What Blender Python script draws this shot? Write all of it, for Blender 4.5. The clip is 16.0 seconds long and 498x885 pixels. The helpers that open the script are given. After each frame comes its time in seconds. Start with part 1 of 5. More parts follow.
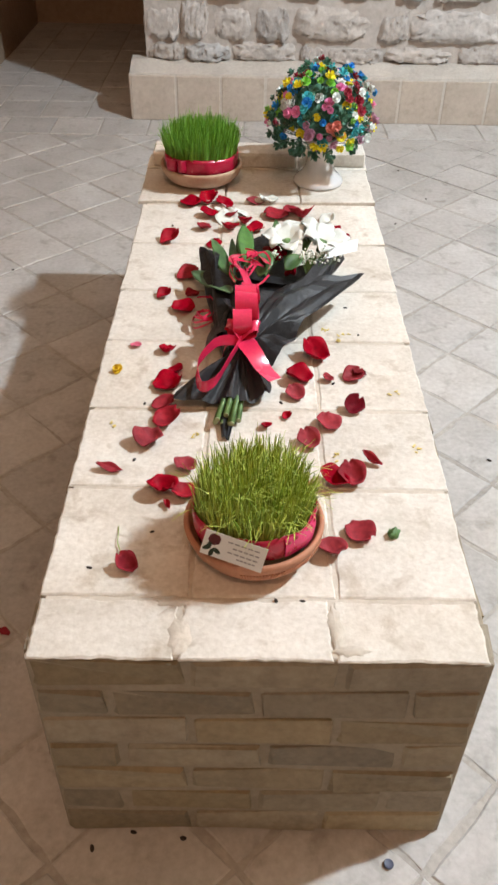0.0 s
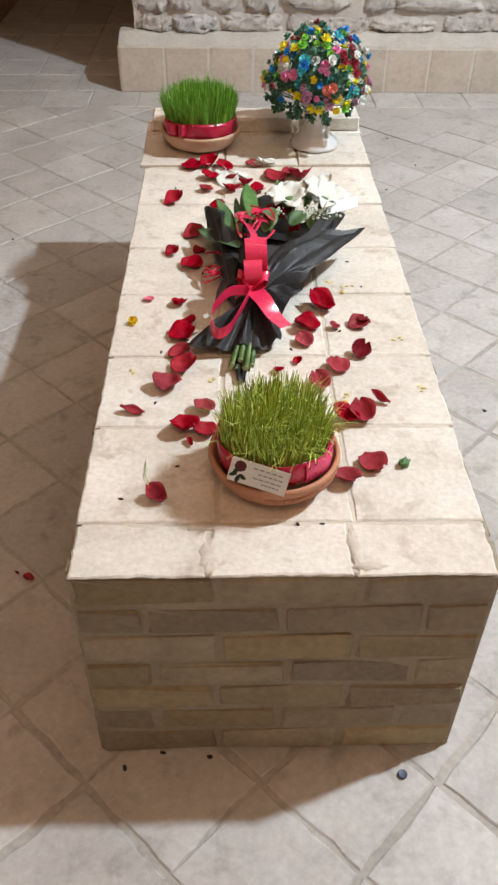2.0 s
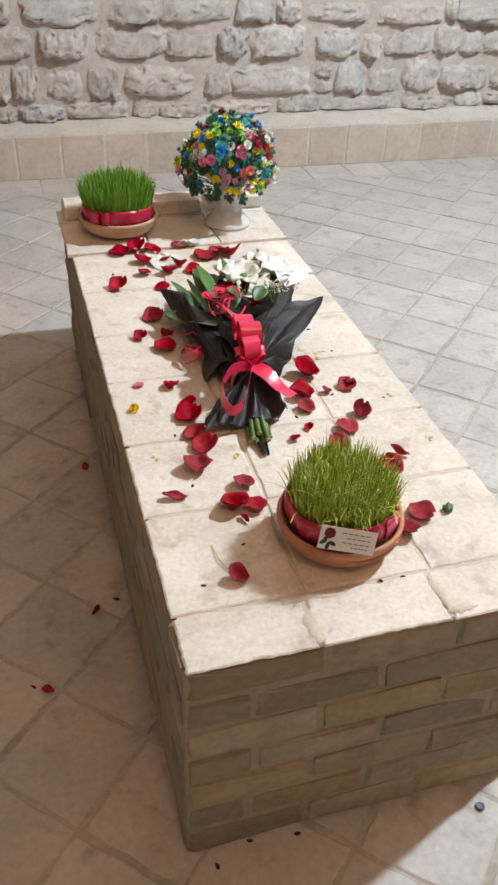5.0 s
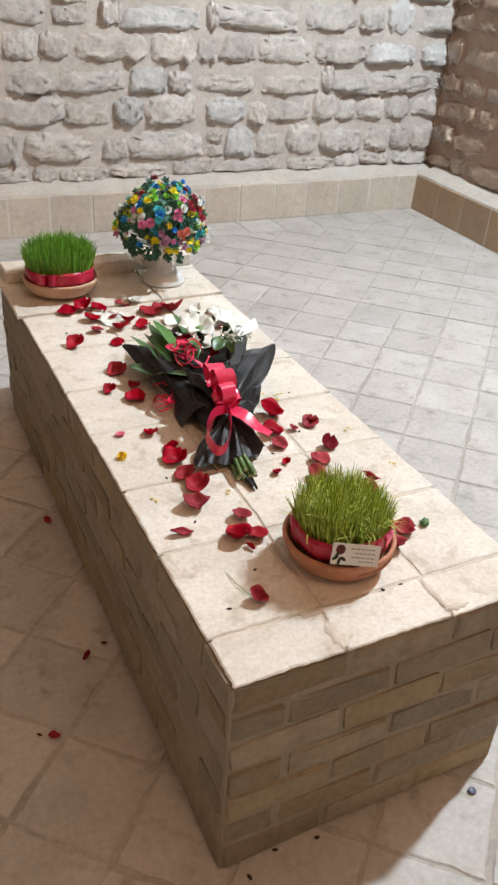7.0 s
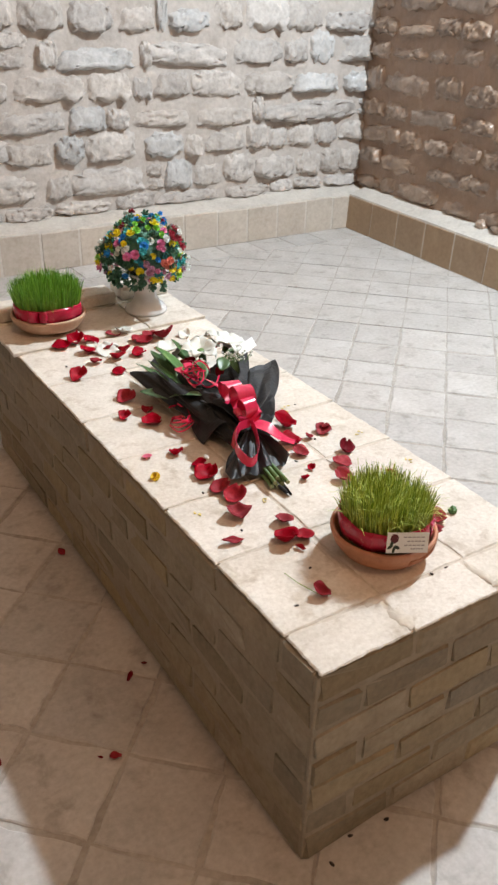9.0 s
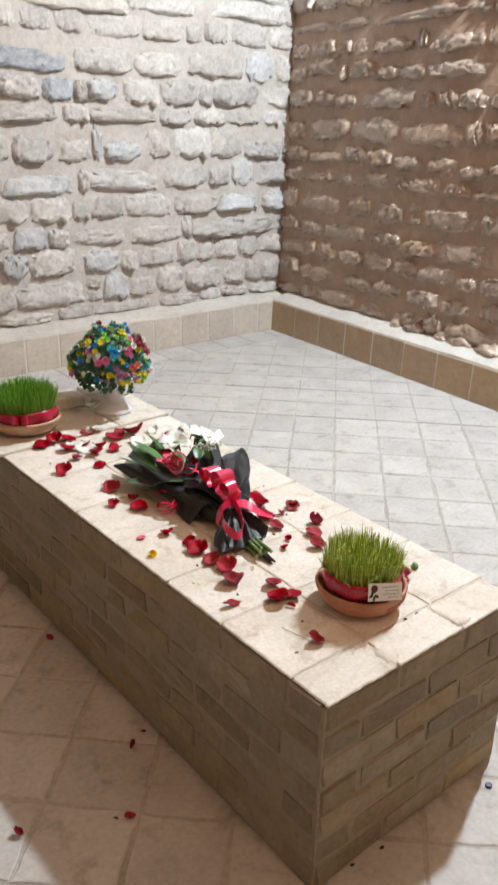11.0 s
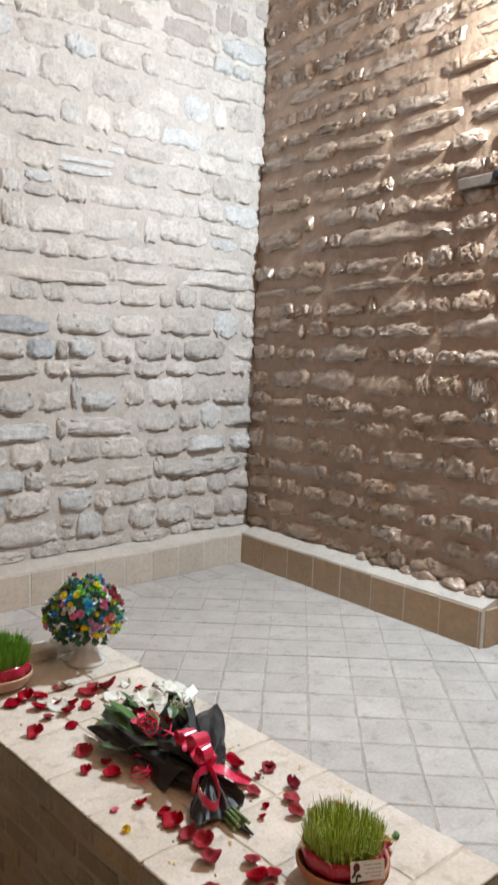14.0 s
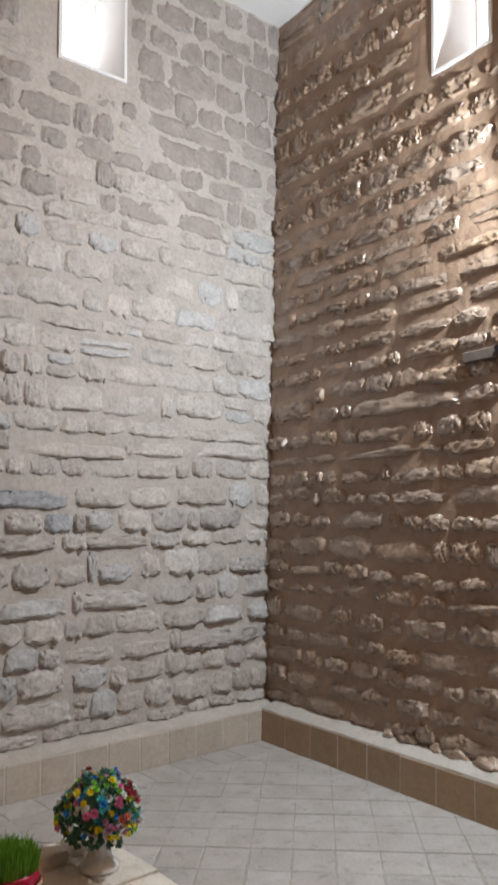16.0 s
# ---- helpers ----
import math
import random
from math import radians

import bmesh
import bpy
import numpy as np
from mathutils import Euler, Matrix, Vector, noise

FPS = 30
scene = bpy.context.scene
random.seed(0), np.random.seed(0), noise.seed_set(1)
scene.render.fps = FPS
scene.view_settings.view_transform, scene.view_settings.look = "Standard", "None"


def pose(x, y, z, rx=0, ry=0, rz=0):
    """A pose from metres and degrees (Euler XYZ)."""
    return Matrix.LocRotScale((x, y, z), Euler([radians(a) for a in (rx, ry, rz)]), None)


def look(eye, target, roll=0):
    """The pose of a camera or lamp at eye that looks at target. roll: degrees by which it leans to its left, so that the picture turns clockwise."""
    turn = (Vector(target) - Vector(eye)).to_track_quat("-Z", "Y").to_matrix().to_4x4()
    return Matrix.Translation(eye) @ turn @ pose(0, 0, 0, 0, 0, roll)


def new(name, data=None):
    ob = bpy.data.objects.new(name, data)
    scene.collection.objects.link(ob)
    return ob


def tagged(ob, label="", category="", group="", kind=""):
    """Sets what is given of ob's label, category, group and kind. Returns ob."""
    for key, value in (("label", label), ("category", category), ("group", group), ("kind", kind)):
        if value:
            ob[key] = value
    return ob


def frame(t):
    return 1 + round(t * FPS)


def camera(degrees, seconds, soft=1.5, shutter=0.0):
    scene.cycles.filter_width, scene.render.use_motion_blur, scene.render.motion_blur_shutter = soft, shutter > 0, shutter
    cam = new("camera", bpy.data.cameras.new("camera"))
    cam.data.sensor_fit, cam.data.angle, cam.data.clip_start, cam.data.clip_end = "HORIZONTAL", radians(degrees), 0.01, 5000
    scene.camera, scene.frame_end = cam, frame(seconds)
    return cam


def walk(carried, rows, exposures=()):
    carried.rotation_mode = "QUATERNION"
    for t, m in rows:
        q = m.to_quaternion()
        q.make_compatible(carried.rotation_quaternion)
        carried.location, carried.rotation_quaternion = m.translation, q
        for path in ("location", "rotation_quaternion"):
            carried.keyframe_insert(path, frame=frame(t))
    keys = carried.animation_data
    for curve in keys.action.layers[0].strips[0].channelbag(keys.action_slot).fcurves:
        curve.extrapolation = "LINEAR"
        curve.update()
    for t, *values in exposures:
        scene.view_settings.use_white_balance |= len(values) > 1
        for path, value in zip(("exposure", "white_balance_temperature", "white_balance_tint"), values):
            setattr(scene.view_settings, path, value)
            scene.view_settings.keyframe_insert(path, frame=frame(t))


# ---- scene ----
cam = camera(34.6, 16.0, 2.5, 0.5)
PATH = [
    (0, (-0.02, -0.679, 1.46), (-0.01, 0.869, 0.193), 1.1),
    (0.5, (-0.012, -0.696, 1.455), (-0.005, 0.826, 0.158), 1.4),
    (1, (-0.014, -0.715, 1.453), (-0.008, 0.794, 0.14), 1.4),
    (1.5, (-0.034, -0.742, 1.46), (-0.022, 0.768, 0.149), 1.0),
    (2, (-0.077, -0.79, 1.453), (-0.031, 0.728, 0.151), 0.8),
    (2.5, (-0.125, -0.823, 1.453), (0.0, 0.708, 0.173), 1.6),
    (3, (-0.168, -0.81, 1.458), (0.062, 0.734, 0.207), 2.8),
    (3.5, (-0.228, -0.764, 1.448), (0.077, 0.786, 0.221), 3.2),
    (4, (-0.3, -0.721, 1.447), (0.058, 0.829, 0.234), 3.0),
    (6.5, (-0.701, -0.796, 1.523), (0.014, 0.738, 0.457), 3.1),
    (7, (-0.737, -0.794, 1.52), (0.048, 0.721, 0.477), 3.9),
    (7.5, (-0.773, -0.774, 1.511), (0.059, 0.726, 0.483), 3.9),
    (8, (-0.832, -0.741, 1.512), (0.032, 0.752, 0.5), 3.1),
    (10.5, (-1.207, -0.857, 1.569), (-0.083, 0.568, 0.729), 1.0),
    (11, (-1.269, -0.888, 1.598), (-0.093, 0.544, 0.847), 1.3),
    (11.5, (-1.317, -0.914, 1.629), (-0.103, 0.533, 0.972), 1.5),
    (12, (-1.336, -0.923, 1.648), (-0.102, 0.539, 1.066), 1.4),
    (12.5, (-1.35, -0.926, 1.674), (-0.094, 0.546, 1.167), 1.4),
    (13, (-1.351, -0.932, 1.698), (-0.074, 0.548, 1.276), 1.3),
    (13.5, (-1.342, -0.927, 1.718), (-0.044, 0.558, 1.389), 1.2),
    (14, (-1.336, -0.938, 1.745), (-0.02, 0.551, 1.518), 0.9),
    (14.5, (-1.331, -0.938, 1.766), (-0.007, 0.555, 1.633), 0.5),
    (15, (-1.332, -0.937, 1.793), (-0.012, 0.566, 1.761), 0.1),
    (15.5, (-1.337, -0.94, 1.795), (-0.029, 0.572, 1.858), -0.2),
    (16, (-1.351, -0.942, 1.825), (-0.06, 0.577, 1.992), -0.4),
]
walk(cam, [(t, look(eye, target, roll)) for t, eye, target, roll in PATH],
     [(0, -0.06, 6500, 10), (3, -0.13, 6500, 10), (4, -0.13, 6500, 10), (8, -0.04, 6500, 10), (11, -0.02, 6480, 10), (12.5, -0.11, 6480, 10), (13.5, -0.31, 6500, 10), (14.5, -0.44, 6540, 11), (15.5, -0.66, 6620, 12.5), (16, -1.05, 6680, 13)])

# ---- light: sky through the windows, one floodlight over the east doorway, added warm fill ----
world = bpy.data.worlds.new("sky")
scene.world = world
world.use_nodes = True
wn = world.node_tree.nodes
sky = wn.new("ShaderNodeTexSky")
sky.sky_type, sky.sun_disc = "NISHITA", False
sky.sun_elevation, sky.sun_rotation = radians(45), radians(200)
world.node_tree.links.new(sky.outputs[0], wn["Background"].inputs[0])
wn["Background"].inputs[1].default_value = 0.12


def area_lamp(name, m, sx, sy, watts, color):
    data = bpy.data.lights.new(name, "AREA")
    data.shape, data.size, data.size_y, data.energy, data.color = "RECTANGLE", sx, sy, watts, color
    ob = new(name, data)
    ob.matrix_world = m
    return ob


FLOOD = (2.68, 0.937, 3.95)
bulb = bpy.data.lights.new("wall_lamp_bulb", "POINT")
bulb.energy, bulb.color, bulb.shadow_soft_size = 985, (0.765, 0.895, 1.0), 0.075
new("wall_lamp_bulb", bulb).location = FLOOD
# Warm fill lamp added in an unseen opening; it lifts and tints the shadows.
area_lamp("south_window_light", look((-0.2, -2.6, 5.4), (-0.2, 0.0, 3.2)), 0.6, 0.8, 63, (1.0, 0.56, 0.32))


# ---- materials ----
def material(name, c1, c2, rough=0.7, grain=40.0, blotch=3.0, bump=0.3, island=0.0, c3=None, stain=0.0, metal=0.0,
             depth=0.004, sheen=0.0, rough_var=0.12, coat=0.0, coat_rough=0.1, coat_ior=1.5, spec=0.5, per_blade=False):
    """Two colours mixed by grain and blotches, a third as stains, relief from both; island: how far single pieces differ."""
    m = bpy.data.materials.new(name)
    m.use_nodes = True
    n, l = m.node_tree.nodes, m.node_tree.links
    b = n["Principled BSDF"]
    tc = n.new("ShaderNodeTexCoord")
    info = n.new("ShaderNodeObjectInfo")
    shift = n.new("ShaderNodeVectorMath")
    shift.operation = "ADD"
    mul = n.new("ShaderNodeVectorMath")
    mul.operation = "SCALE"
    mul.inputs["Scale"].default_value = 0.0
    geo = n.new("ShaderNodeNewGeometry")
    l.new(geo.outputs["Position"], shift.inputs[0])
    l.new(mul.outputs[0], shift.inputs[1])

    def noise_node(scale, detail, dist=0.0):
        t = n.new("ShaderNodeTexNoise")
        t.inputs["Scale"].default_value, t.inputs["Detail"].default_value = scale, detail
        t.inputs["Roughness"].default_value, t.inputs["Distortion"].default_value = 0.62, dist
        l.new(shift.outputs[0], t.inputs["Vector"])
        return t

    fine, wide = noise_node(grain, 6), noise_node(blotch, 4, 0.25)
    add = n.new("ShaderNodeMath")
    add.operation = "MULTIPLY_ADD"
    l.new(fine.outputs["Fac"], add.inputs[0])
    add.inputs[1].default_value = 0.5
    half = n.new("ShaderNodeMath")
    half.operation = "MULTIPLY"
    half.inputs[1].default_value = 0.5
    l.new(wide.outputs["Fac"], half.inputs[0])
    l.new(half.outputs[0], add.inputs[2])
    ramp = n.new("ShaderNodeValToRGB")
    ramp.color_ramp.elements[0].position, ramp.color_ramp.elements[1].position = 0.36, 0.64
    ramp.color_ramp.elements[0].color, ramp.color_ramp.elements[1].color = (*c1, 1), (*c2, 1)
    l.new(add.outputs[0], ramp.inputs[0])
    if per_blade:
        half.inputs[1].default_value = 0.15
        add.inputs[1].default_value = 0.15
        pm = n.new("ShaderNodeMath")
        pm.operation = "MULTIPLY_ADD"
        pm.inputs[1].default_value = 0.7
        l.new(geo.outputs["Random Per Island"], pm.inputs[0])
        l.new(add.outputs[0], pm.inputs[2])
        ramp.color_ramp.elements[0].position, ramp.color_ramp.elements[1].position = 0.2, 0.85
        l.new(pm.outputs[0], ramp.inputs[0])
    out = ramp.outputs[0]
    if c3:
        spots = noise_node(blotch * 2.7, 8, 0.3)
        r3 = n.new("ShaderNodeValToRGB")
        r3.color_ramp.elements[0].position, r3.color_ramp.elements[1].position = 0.55, 0.72
        r3.color_ramp.elements[0].color, r3.color_ramp.elements[1].color = (0, 0, 0, 1), (stain, stain, stain, 1)
        l.new(spots.outputs["Fac"], r3.inputs[0])
        mix = n.new("ShaderNodeMixRGB")
        mix.inputs[2].default_value = (*c3, 1)
        l.new(r3.outputs[0], mix.inputs[0])
        l.new(out, mix.inputs[1])
        out = mix.outputs[0]
    if island:
        hsv = n.new("ShaderNodeHueSaturation")
        ma = n.new("ShaderNodeMapRange")
        ma.inputs["To Min"].default_value, ma.inputs["To Max"].default_value = 1 - island, 1 + island
        l.new(info.outputs["Random"], ma.inputs["Value"])
        l.new(ma.outputs[0], hsv.inputs["Value"])
        frac = n.new("ShaderNodeMath")
        frac.operation = "FRACT"
        m7 = n.new("ShaderNodeMath")
        m7.operation = "MULTIPLY"
        m7.inputs[1].default_value = 7.31
        l.new(info.outputs["Random"], m7.inputs[0])
        l.new(m7.outputs[0], frac.inputs[0])
        mb = n.new("ShaderNodeMapRange")
        mb.inputs["To Min"].default_value, mb.inputs["To Max"].default_value = 1 - island * 1.2, 1 + island * 0.8
        l.new(frac.outputs[0], mb.inputs["Value"])
        l.new(mb.outputs[0], hsv.inputs["Saturation"])
        l.new(out, hsv.inputs["Color"])
        out = hsv.outputs[0]
    l.new(out, b.inputs["Base Color"])
    mr = n.new("ShaderNodeMapRange")
    mr.inputs["To Min"].default_value, mr.inputs["To Max"].default_value = max(0.05, rough - rough_var), min(1, rough + rough_var)
    l.new(wide.outputs["Fac"], mr.inputs["Value"])
    l.new(mr.outputs[0], b.inputs["Roughness"])
    b.inputs["Metallic"].default_value = metal
    b.inputs["Coat Weight"].default_value, b.inputs["Coat Roughness"].default_value = coat, coat_rough
    b.inputs["Coat IOR"].default_value = coat_ior
    b.inputs["Sheen Weight"].default_value = sheen
    b.inputs["Specular IOR Level"].default_value = spec
    if bump:
        bp = n.new("ShaderNodeBump")
        bp.inputs["Strength"].default_value, bp.inputs["Distance"].default_value = bump, depth
        l.new(add.outputs[0], bp.inputs["Height"])
        l.new(bp.outputs[0], b.inputs["Normal"])
        l.new(bp.outputs[0], b.inputs["Coat Normal"])
    return m


def plain(name, c, rough=0.5, var=0.12, grain=60, bump=0.1, **kw):
    return material(name, tuple(v * (1 - var) for v in c), tuple(min(1, v * (1 + var)) for v in c), rough, grain, 8.0, bump, **kw)


M_FLOOR = material("fired_floor_tile", (0.39, 0.365, 0.335), (0.56, 0.535, 0.505), 0.62, 60, 4.5, 0.4, 0.085, (0.27, 0.24, 0.205), 0.8, depth=0.003)
M_GROUT = material("floor_grout", (0.30, 0.27, 0.235), (0.49, 0.455, 0.41), 0.9, 60, 4, 0.6)
M_TOP = material("pale_top_tile", (0.58, 0.515, 0.43), (0.785, 0.73, 0.65), 0.8, 110, 7.0, 0.55, 0.06, (0.42, 0.335, 0.24), 0.8, depth=0.004)
M_TOPJOINT = material("top_mortar", (0.50, 0.43, 0.345), (0.66, 0.59, 0.50), 0.9, 90, 9, 0.7)
M_BRICK = material("yellow_brick", (0.22, 0.175, 0.11), (0.345, 0.285, 0.19), 0.85, 60, 7.0, 0.7, 0.19, (0.19, 0.15, 0.10), 0.6, depth=0.005)
M_MORTAR = material("brick_mortar", (0.26, 0.215, 0.155), (0.36, 0.305, 0.225), 0.92, 70, 10, 0.9, depth=0.006)
M_PLINTH = material("plinth_tile", (0.42, 0.36, 0.295), (0.54, 0.48, 0.405), 0.7, 40, 5, 0.35, 0.06, (0.33, 0.26, 0.20), 0.45)
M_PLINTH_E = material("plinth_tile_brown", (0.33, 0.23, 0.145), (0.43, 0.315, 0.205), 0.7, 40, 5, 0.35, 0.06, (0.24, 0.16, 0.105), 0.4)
M_LEDGE = material("plaster_ledge", (0.46, 0.42, 0.37), (0.60, 0.56, 0.50), 0.92, 60, 6, 0.7, c3=(0.34, 0.30, 0.26), stain=0.5)
M_WALL = material("grey_mortar", (0.39, 0.345, 0.305), (0.53, 0.48, 0.435), 0.92, 30, 3.0, 0.55, depth=0.02, c3=(0.31, 0.265, 0.22), stain=0.5)
M_STONE = material("rubble_stone", (0.36, 0.32, 0.285), (0.56, 0.515, 0.47), 0.74, 40, 8.0, 0.55, 0.14, (0.25, 0.215, 0.19), 0.6, depth=0.02)
# Paler, cooler stone colour stands in for window light reflected off the wall.
M_STONE_SHEEN = material("sheen_tinted_stone", (0.36, 0.345, 0.325), (0.56, 0.545, 0.525), 0.6, 40, 9.0, 0.6, 0.1, (0.30, 0.30, 0.30), 0.5, depth=0.02)
M_STONE_BLUE = material("bluegrey_stone", (0.22, 0.22, 0.225), (0.42, 0.425, 0.43), 0.6, 34, 9.0, 0.9, 0.1, (0.12, 0.12, 0.13), 0.5, depth=0.012)
# Brown stones, their colour reddened to carry the warm light high up.
M_STONE_DARK = material("brown_flat_stone_warm_lit", (0.33, 0.275, 0.235), (0.47, 0.405, 0.355), 0.75, 34, 7.0, 0.8, 0.15, (0.24, 0.20, 0.17), 0.5, depth=0.012)
M_WALL_E = material("mud_mortar", (0.27, 0.17, 0.108), (0.37, 0.245, 0.165), 0.6, 24, 4.0, 0.7, depth=0.02, c3=(0.19, 0.125, 0.09), stain=0.5, coat=0.8, coat_rough=0.30, coat_ior=1.6)
M_STONE_E = material("glossy_brown_stone", (0.27, 0.178, 0.118), (0.43, 0.315, 0.23), 0.4, 30, 11.0, 0.75, 0.13, (0.18, 0.125, 0.09), 0.5, spec=0.6, depth=0.022, rough_var=0.16, coat=1.0, coat_rough=0.23, coat_ior=1.85)
# Brown picked so that unseen walls and ceiling return little, warm light.
M_WALL_FAR = material("brown_wall", (0.27, 0.18, 0.115), (0.37, 0.26, 0.175), 0.9, 30, 1.5, 0.9, depth=0.02, c3=(0.22, 0.16, 0.115), stain=0.5)
M_PLASTER = plain("white_plaster", (0.82, 0.80, 0.78), 0.85, 0.03, 30, 0.2)
M_TERRA = material("terracotta", (0.40, 0.165, 0.085), (0.54, 0.25, 0.14), 0.62, 60, 12, 0.25, c3=(0.33, 0.13, 0.075), stain=0.5)
M_TERRA_PALE = material("pale_terracotta", (0.44, 0.27, 0.17), (0.56, 0.36, 0.24), 0.6, 60, 12, 0.25, c3=(0.36, 0.21, 0.13), stain=0.5)
M_SOIL = plain("wheat_roots", (0.10, 0.075, 0.04), 0.95, 0.4, 150, 0.9)
M_GRASS_A = material("yellowish_grass", (0.17, 0.28, 0.02), (0.62, 0.68, 0.13), 0.5, 30, 22, 0.0, per_blade=True)
M_GRASS_B = material("green_grass", (0.07, 0.23, 0.015), (0.27, 0.52, 0.06), 0.5, 30, 22, 0.0, per_blade=True)
M_SATIN = material("crimson_satin", (0.33, 0.004, 0.028), (0.48, 0.012, 0.05), 0.26, 200, 14, 0.08)
M_SATIN_PINK = plain("pink_satin", (0.72, 0.04, 0.16), 0.24, 0.15, 200, 0.05)
M_RIBBON = plain("coral_ribbon", (0.70, 0.028, 0.095), 0.24, 0.10, 200, 0.05, coat=0.4)
M_PETAL = material("rose_petal", (0.20, 0.001, 0.009), (0.40, 0.003, 0.018), 0.5, 90, 20, 0.25, 0.12, spec=0.07)
M_PETAL_DRY = material("dried_petal", (0.11, 0.004, 0.010), (0.20, 0.01, 0.02), 0.6, 90, 30, 0.4, spec=0.1)
M_PETAL_PINK = plain("pink_petal", (0.65, 0.12, 0.20), 0.5)
M_WHITE_PETAL = plain("white_petal", (0.72, 0.74, 0.68), 0.55, 0.08, 60, 0.3, spec=0.3)
M_YELLOW = plain("yellow_petal", (0.80, 0.58, 0.03), 0.55, 0.12)
M_FLECK = plain("yellow_fleck", (0.72, 0.56, 0.16), 0.7, 0.2)
M_WRAP = material("black_wrap", (0.008, 0.008, 0.009), (0.018, 0.018, 0.020), 0.5, 60, 30, 0.5, depth=0.006, spec=0.45)
M_LEAF = material("dark_leaf", (0.038, 0.10, 0.028), (0.10, 0.21, 0.06), 0.42, 40, 22, 0.2, 0.2)
M_STEM = material("cut_stem", (0.045, 0.11, 0.025), (0.15, 0.26, 0.075), 0.5, 60, 30, 0.2)
M_STEM_CUT = plain("stem_end", (0.32, 0.36, 0.19), 0.8)
M_CARD = plain("white_card", (0.76, 0.77, 0.77), 0.5, 0.03, 40, 0.0)
M_INK = plain("grey_ink", (0.30, 0.30, 0.32), 0.6, 0.1)
M_ROSEPRINT = plain("dark_print", (0.10, 0.012, 0.016), 0.5, 0.3)
M_LEAFPRINT = plain("dark_green_print", (0.015, 0.03, 0.015), 0.5, 0.3)
M_CERAMIC = material("white_ceramic", (0.62, 0.61, 0.60), (0.72, 0.71, 0.70), 0.14, 30, 6, 0.03, coat=0.5)
M_CRUMB = plain("dark_crumb", (0.035, 0.025, 0.02), 0.9, 0.3, 120, 0.6)
M_BUD = plain("green_bud", (0.10, 0.22, 0.06), 0.6, 0.3)
M_CAP = plain("blue_grey_cap", (0.08, 0.09, 0.14), 0.5, 0.3)
M_WOOD = material("weathered_board", (0.10, 0.075, 0.06), (0.17, 0.13, 0.105), 0.7, 30, 8, 0.4)
M_IRON = plain("black_iron", (0.02, 0.02, 0.022), 0.45, 0.2, metal=0.6)
M_BLOOMS = [plain(n_, c_, 0.5, 0.15) for n_, c_ in (
    ("teal_bloom", (0.06, 0.46, 0.50)), ("blue_bloom", (0.02, 0.27, 0.68)), ("yellow_bloom", (0.85, 0.74, 0.02)),
    ("green_bloom", (0.24, 0.60, 0.08)), ("mauve_bloom", (0.50, 0.25, 0.38)), ("pink_bloom", (0.75, 0.24, 0.46)),
    ("wine_bloom", (0.33, 0.02, 0.045)), ("white_bloom", (0.75, 0.80, 0.78)), ("dark_bloom", (0.045, 0.14, 0.085)), ("coral_bloom", (0.78, 0.26, 0.20)))]


# ---- mesh helpers ----
def part(name, bm, mat, parent=None, label="", smooth=False, m=None):
    me = bm if isinstance(bm, bpy.types.Mesh) else bpy.data.meshes.new(name)
    if not isinstance(bm, bpy.types.Mesh):
        bmesh.ops.recalc_face_normals(bm, faces=bm.faces)
        bm.to_mesh(me)
        bm.free()
        if mat:
            me.materials.append(mat)
        if smooth:
            me.shade_smooth()
    ob = new(name, me)
    if m is not None:
        ob.matrix_basis = m
    if parent:
        ob.parent = parent
    if label:
        ob["label"] = label
    return ob


def thing(name, m, label, category, group="", kind=""):
    ob = new(name)
    ob.empty_display_size = 0.05
    ob.matrix_basis = m
    return tagged(ob, label, category, group, kind)


def box(bm, x0, x1, y0, y1, z0, z1, bevel=0.0, jitter=0.0, rng=random):
    r = bmesh.ops.create_cube(bm, size=1, matrix=Matrix.Translation(((x0 + x1) / 2, (y0 + y1) / 2, (z0 + z1) / 2)) @ Matrix.Diagonal((x1 - x0, y1 - y0, z1 - z0, 1)))
    vs = r["verts"]
    if bevel:
        es = list({e for v in vs for e in v.link_edges})
        r = bmesh.ops.bevel(bm, geom=es, offset=bevel, segments=1, affect="EDGES")
        vs = list({v for f in r["faces"] for v in f.verts})
    if jitter:
        for v in vs:
            v.co += Vector((rng.uniform(-1, 1), rng.uniform(-1, 1), rng.uniform(-1, 1))) * jitter
    return vs


def lathe(bm, profile, n=40, close=True):
    rings = [[bm.verts.new((r * math.cos(2 * math.pi * k / n), r * math.sin(2 * math.pi * k / n), z)) for k in range(n)] for r, z in profile]
    for a, b in zip(rings, rings[1:]):
        for k in range(n):
            bm.faces.new((a[k], a[(k + 1) % n], b[(k + 1) % n], b[k]))
    if close:
        bm.faces.new(rings[0])
        bm.faces.new(rings[-1])
    return rings


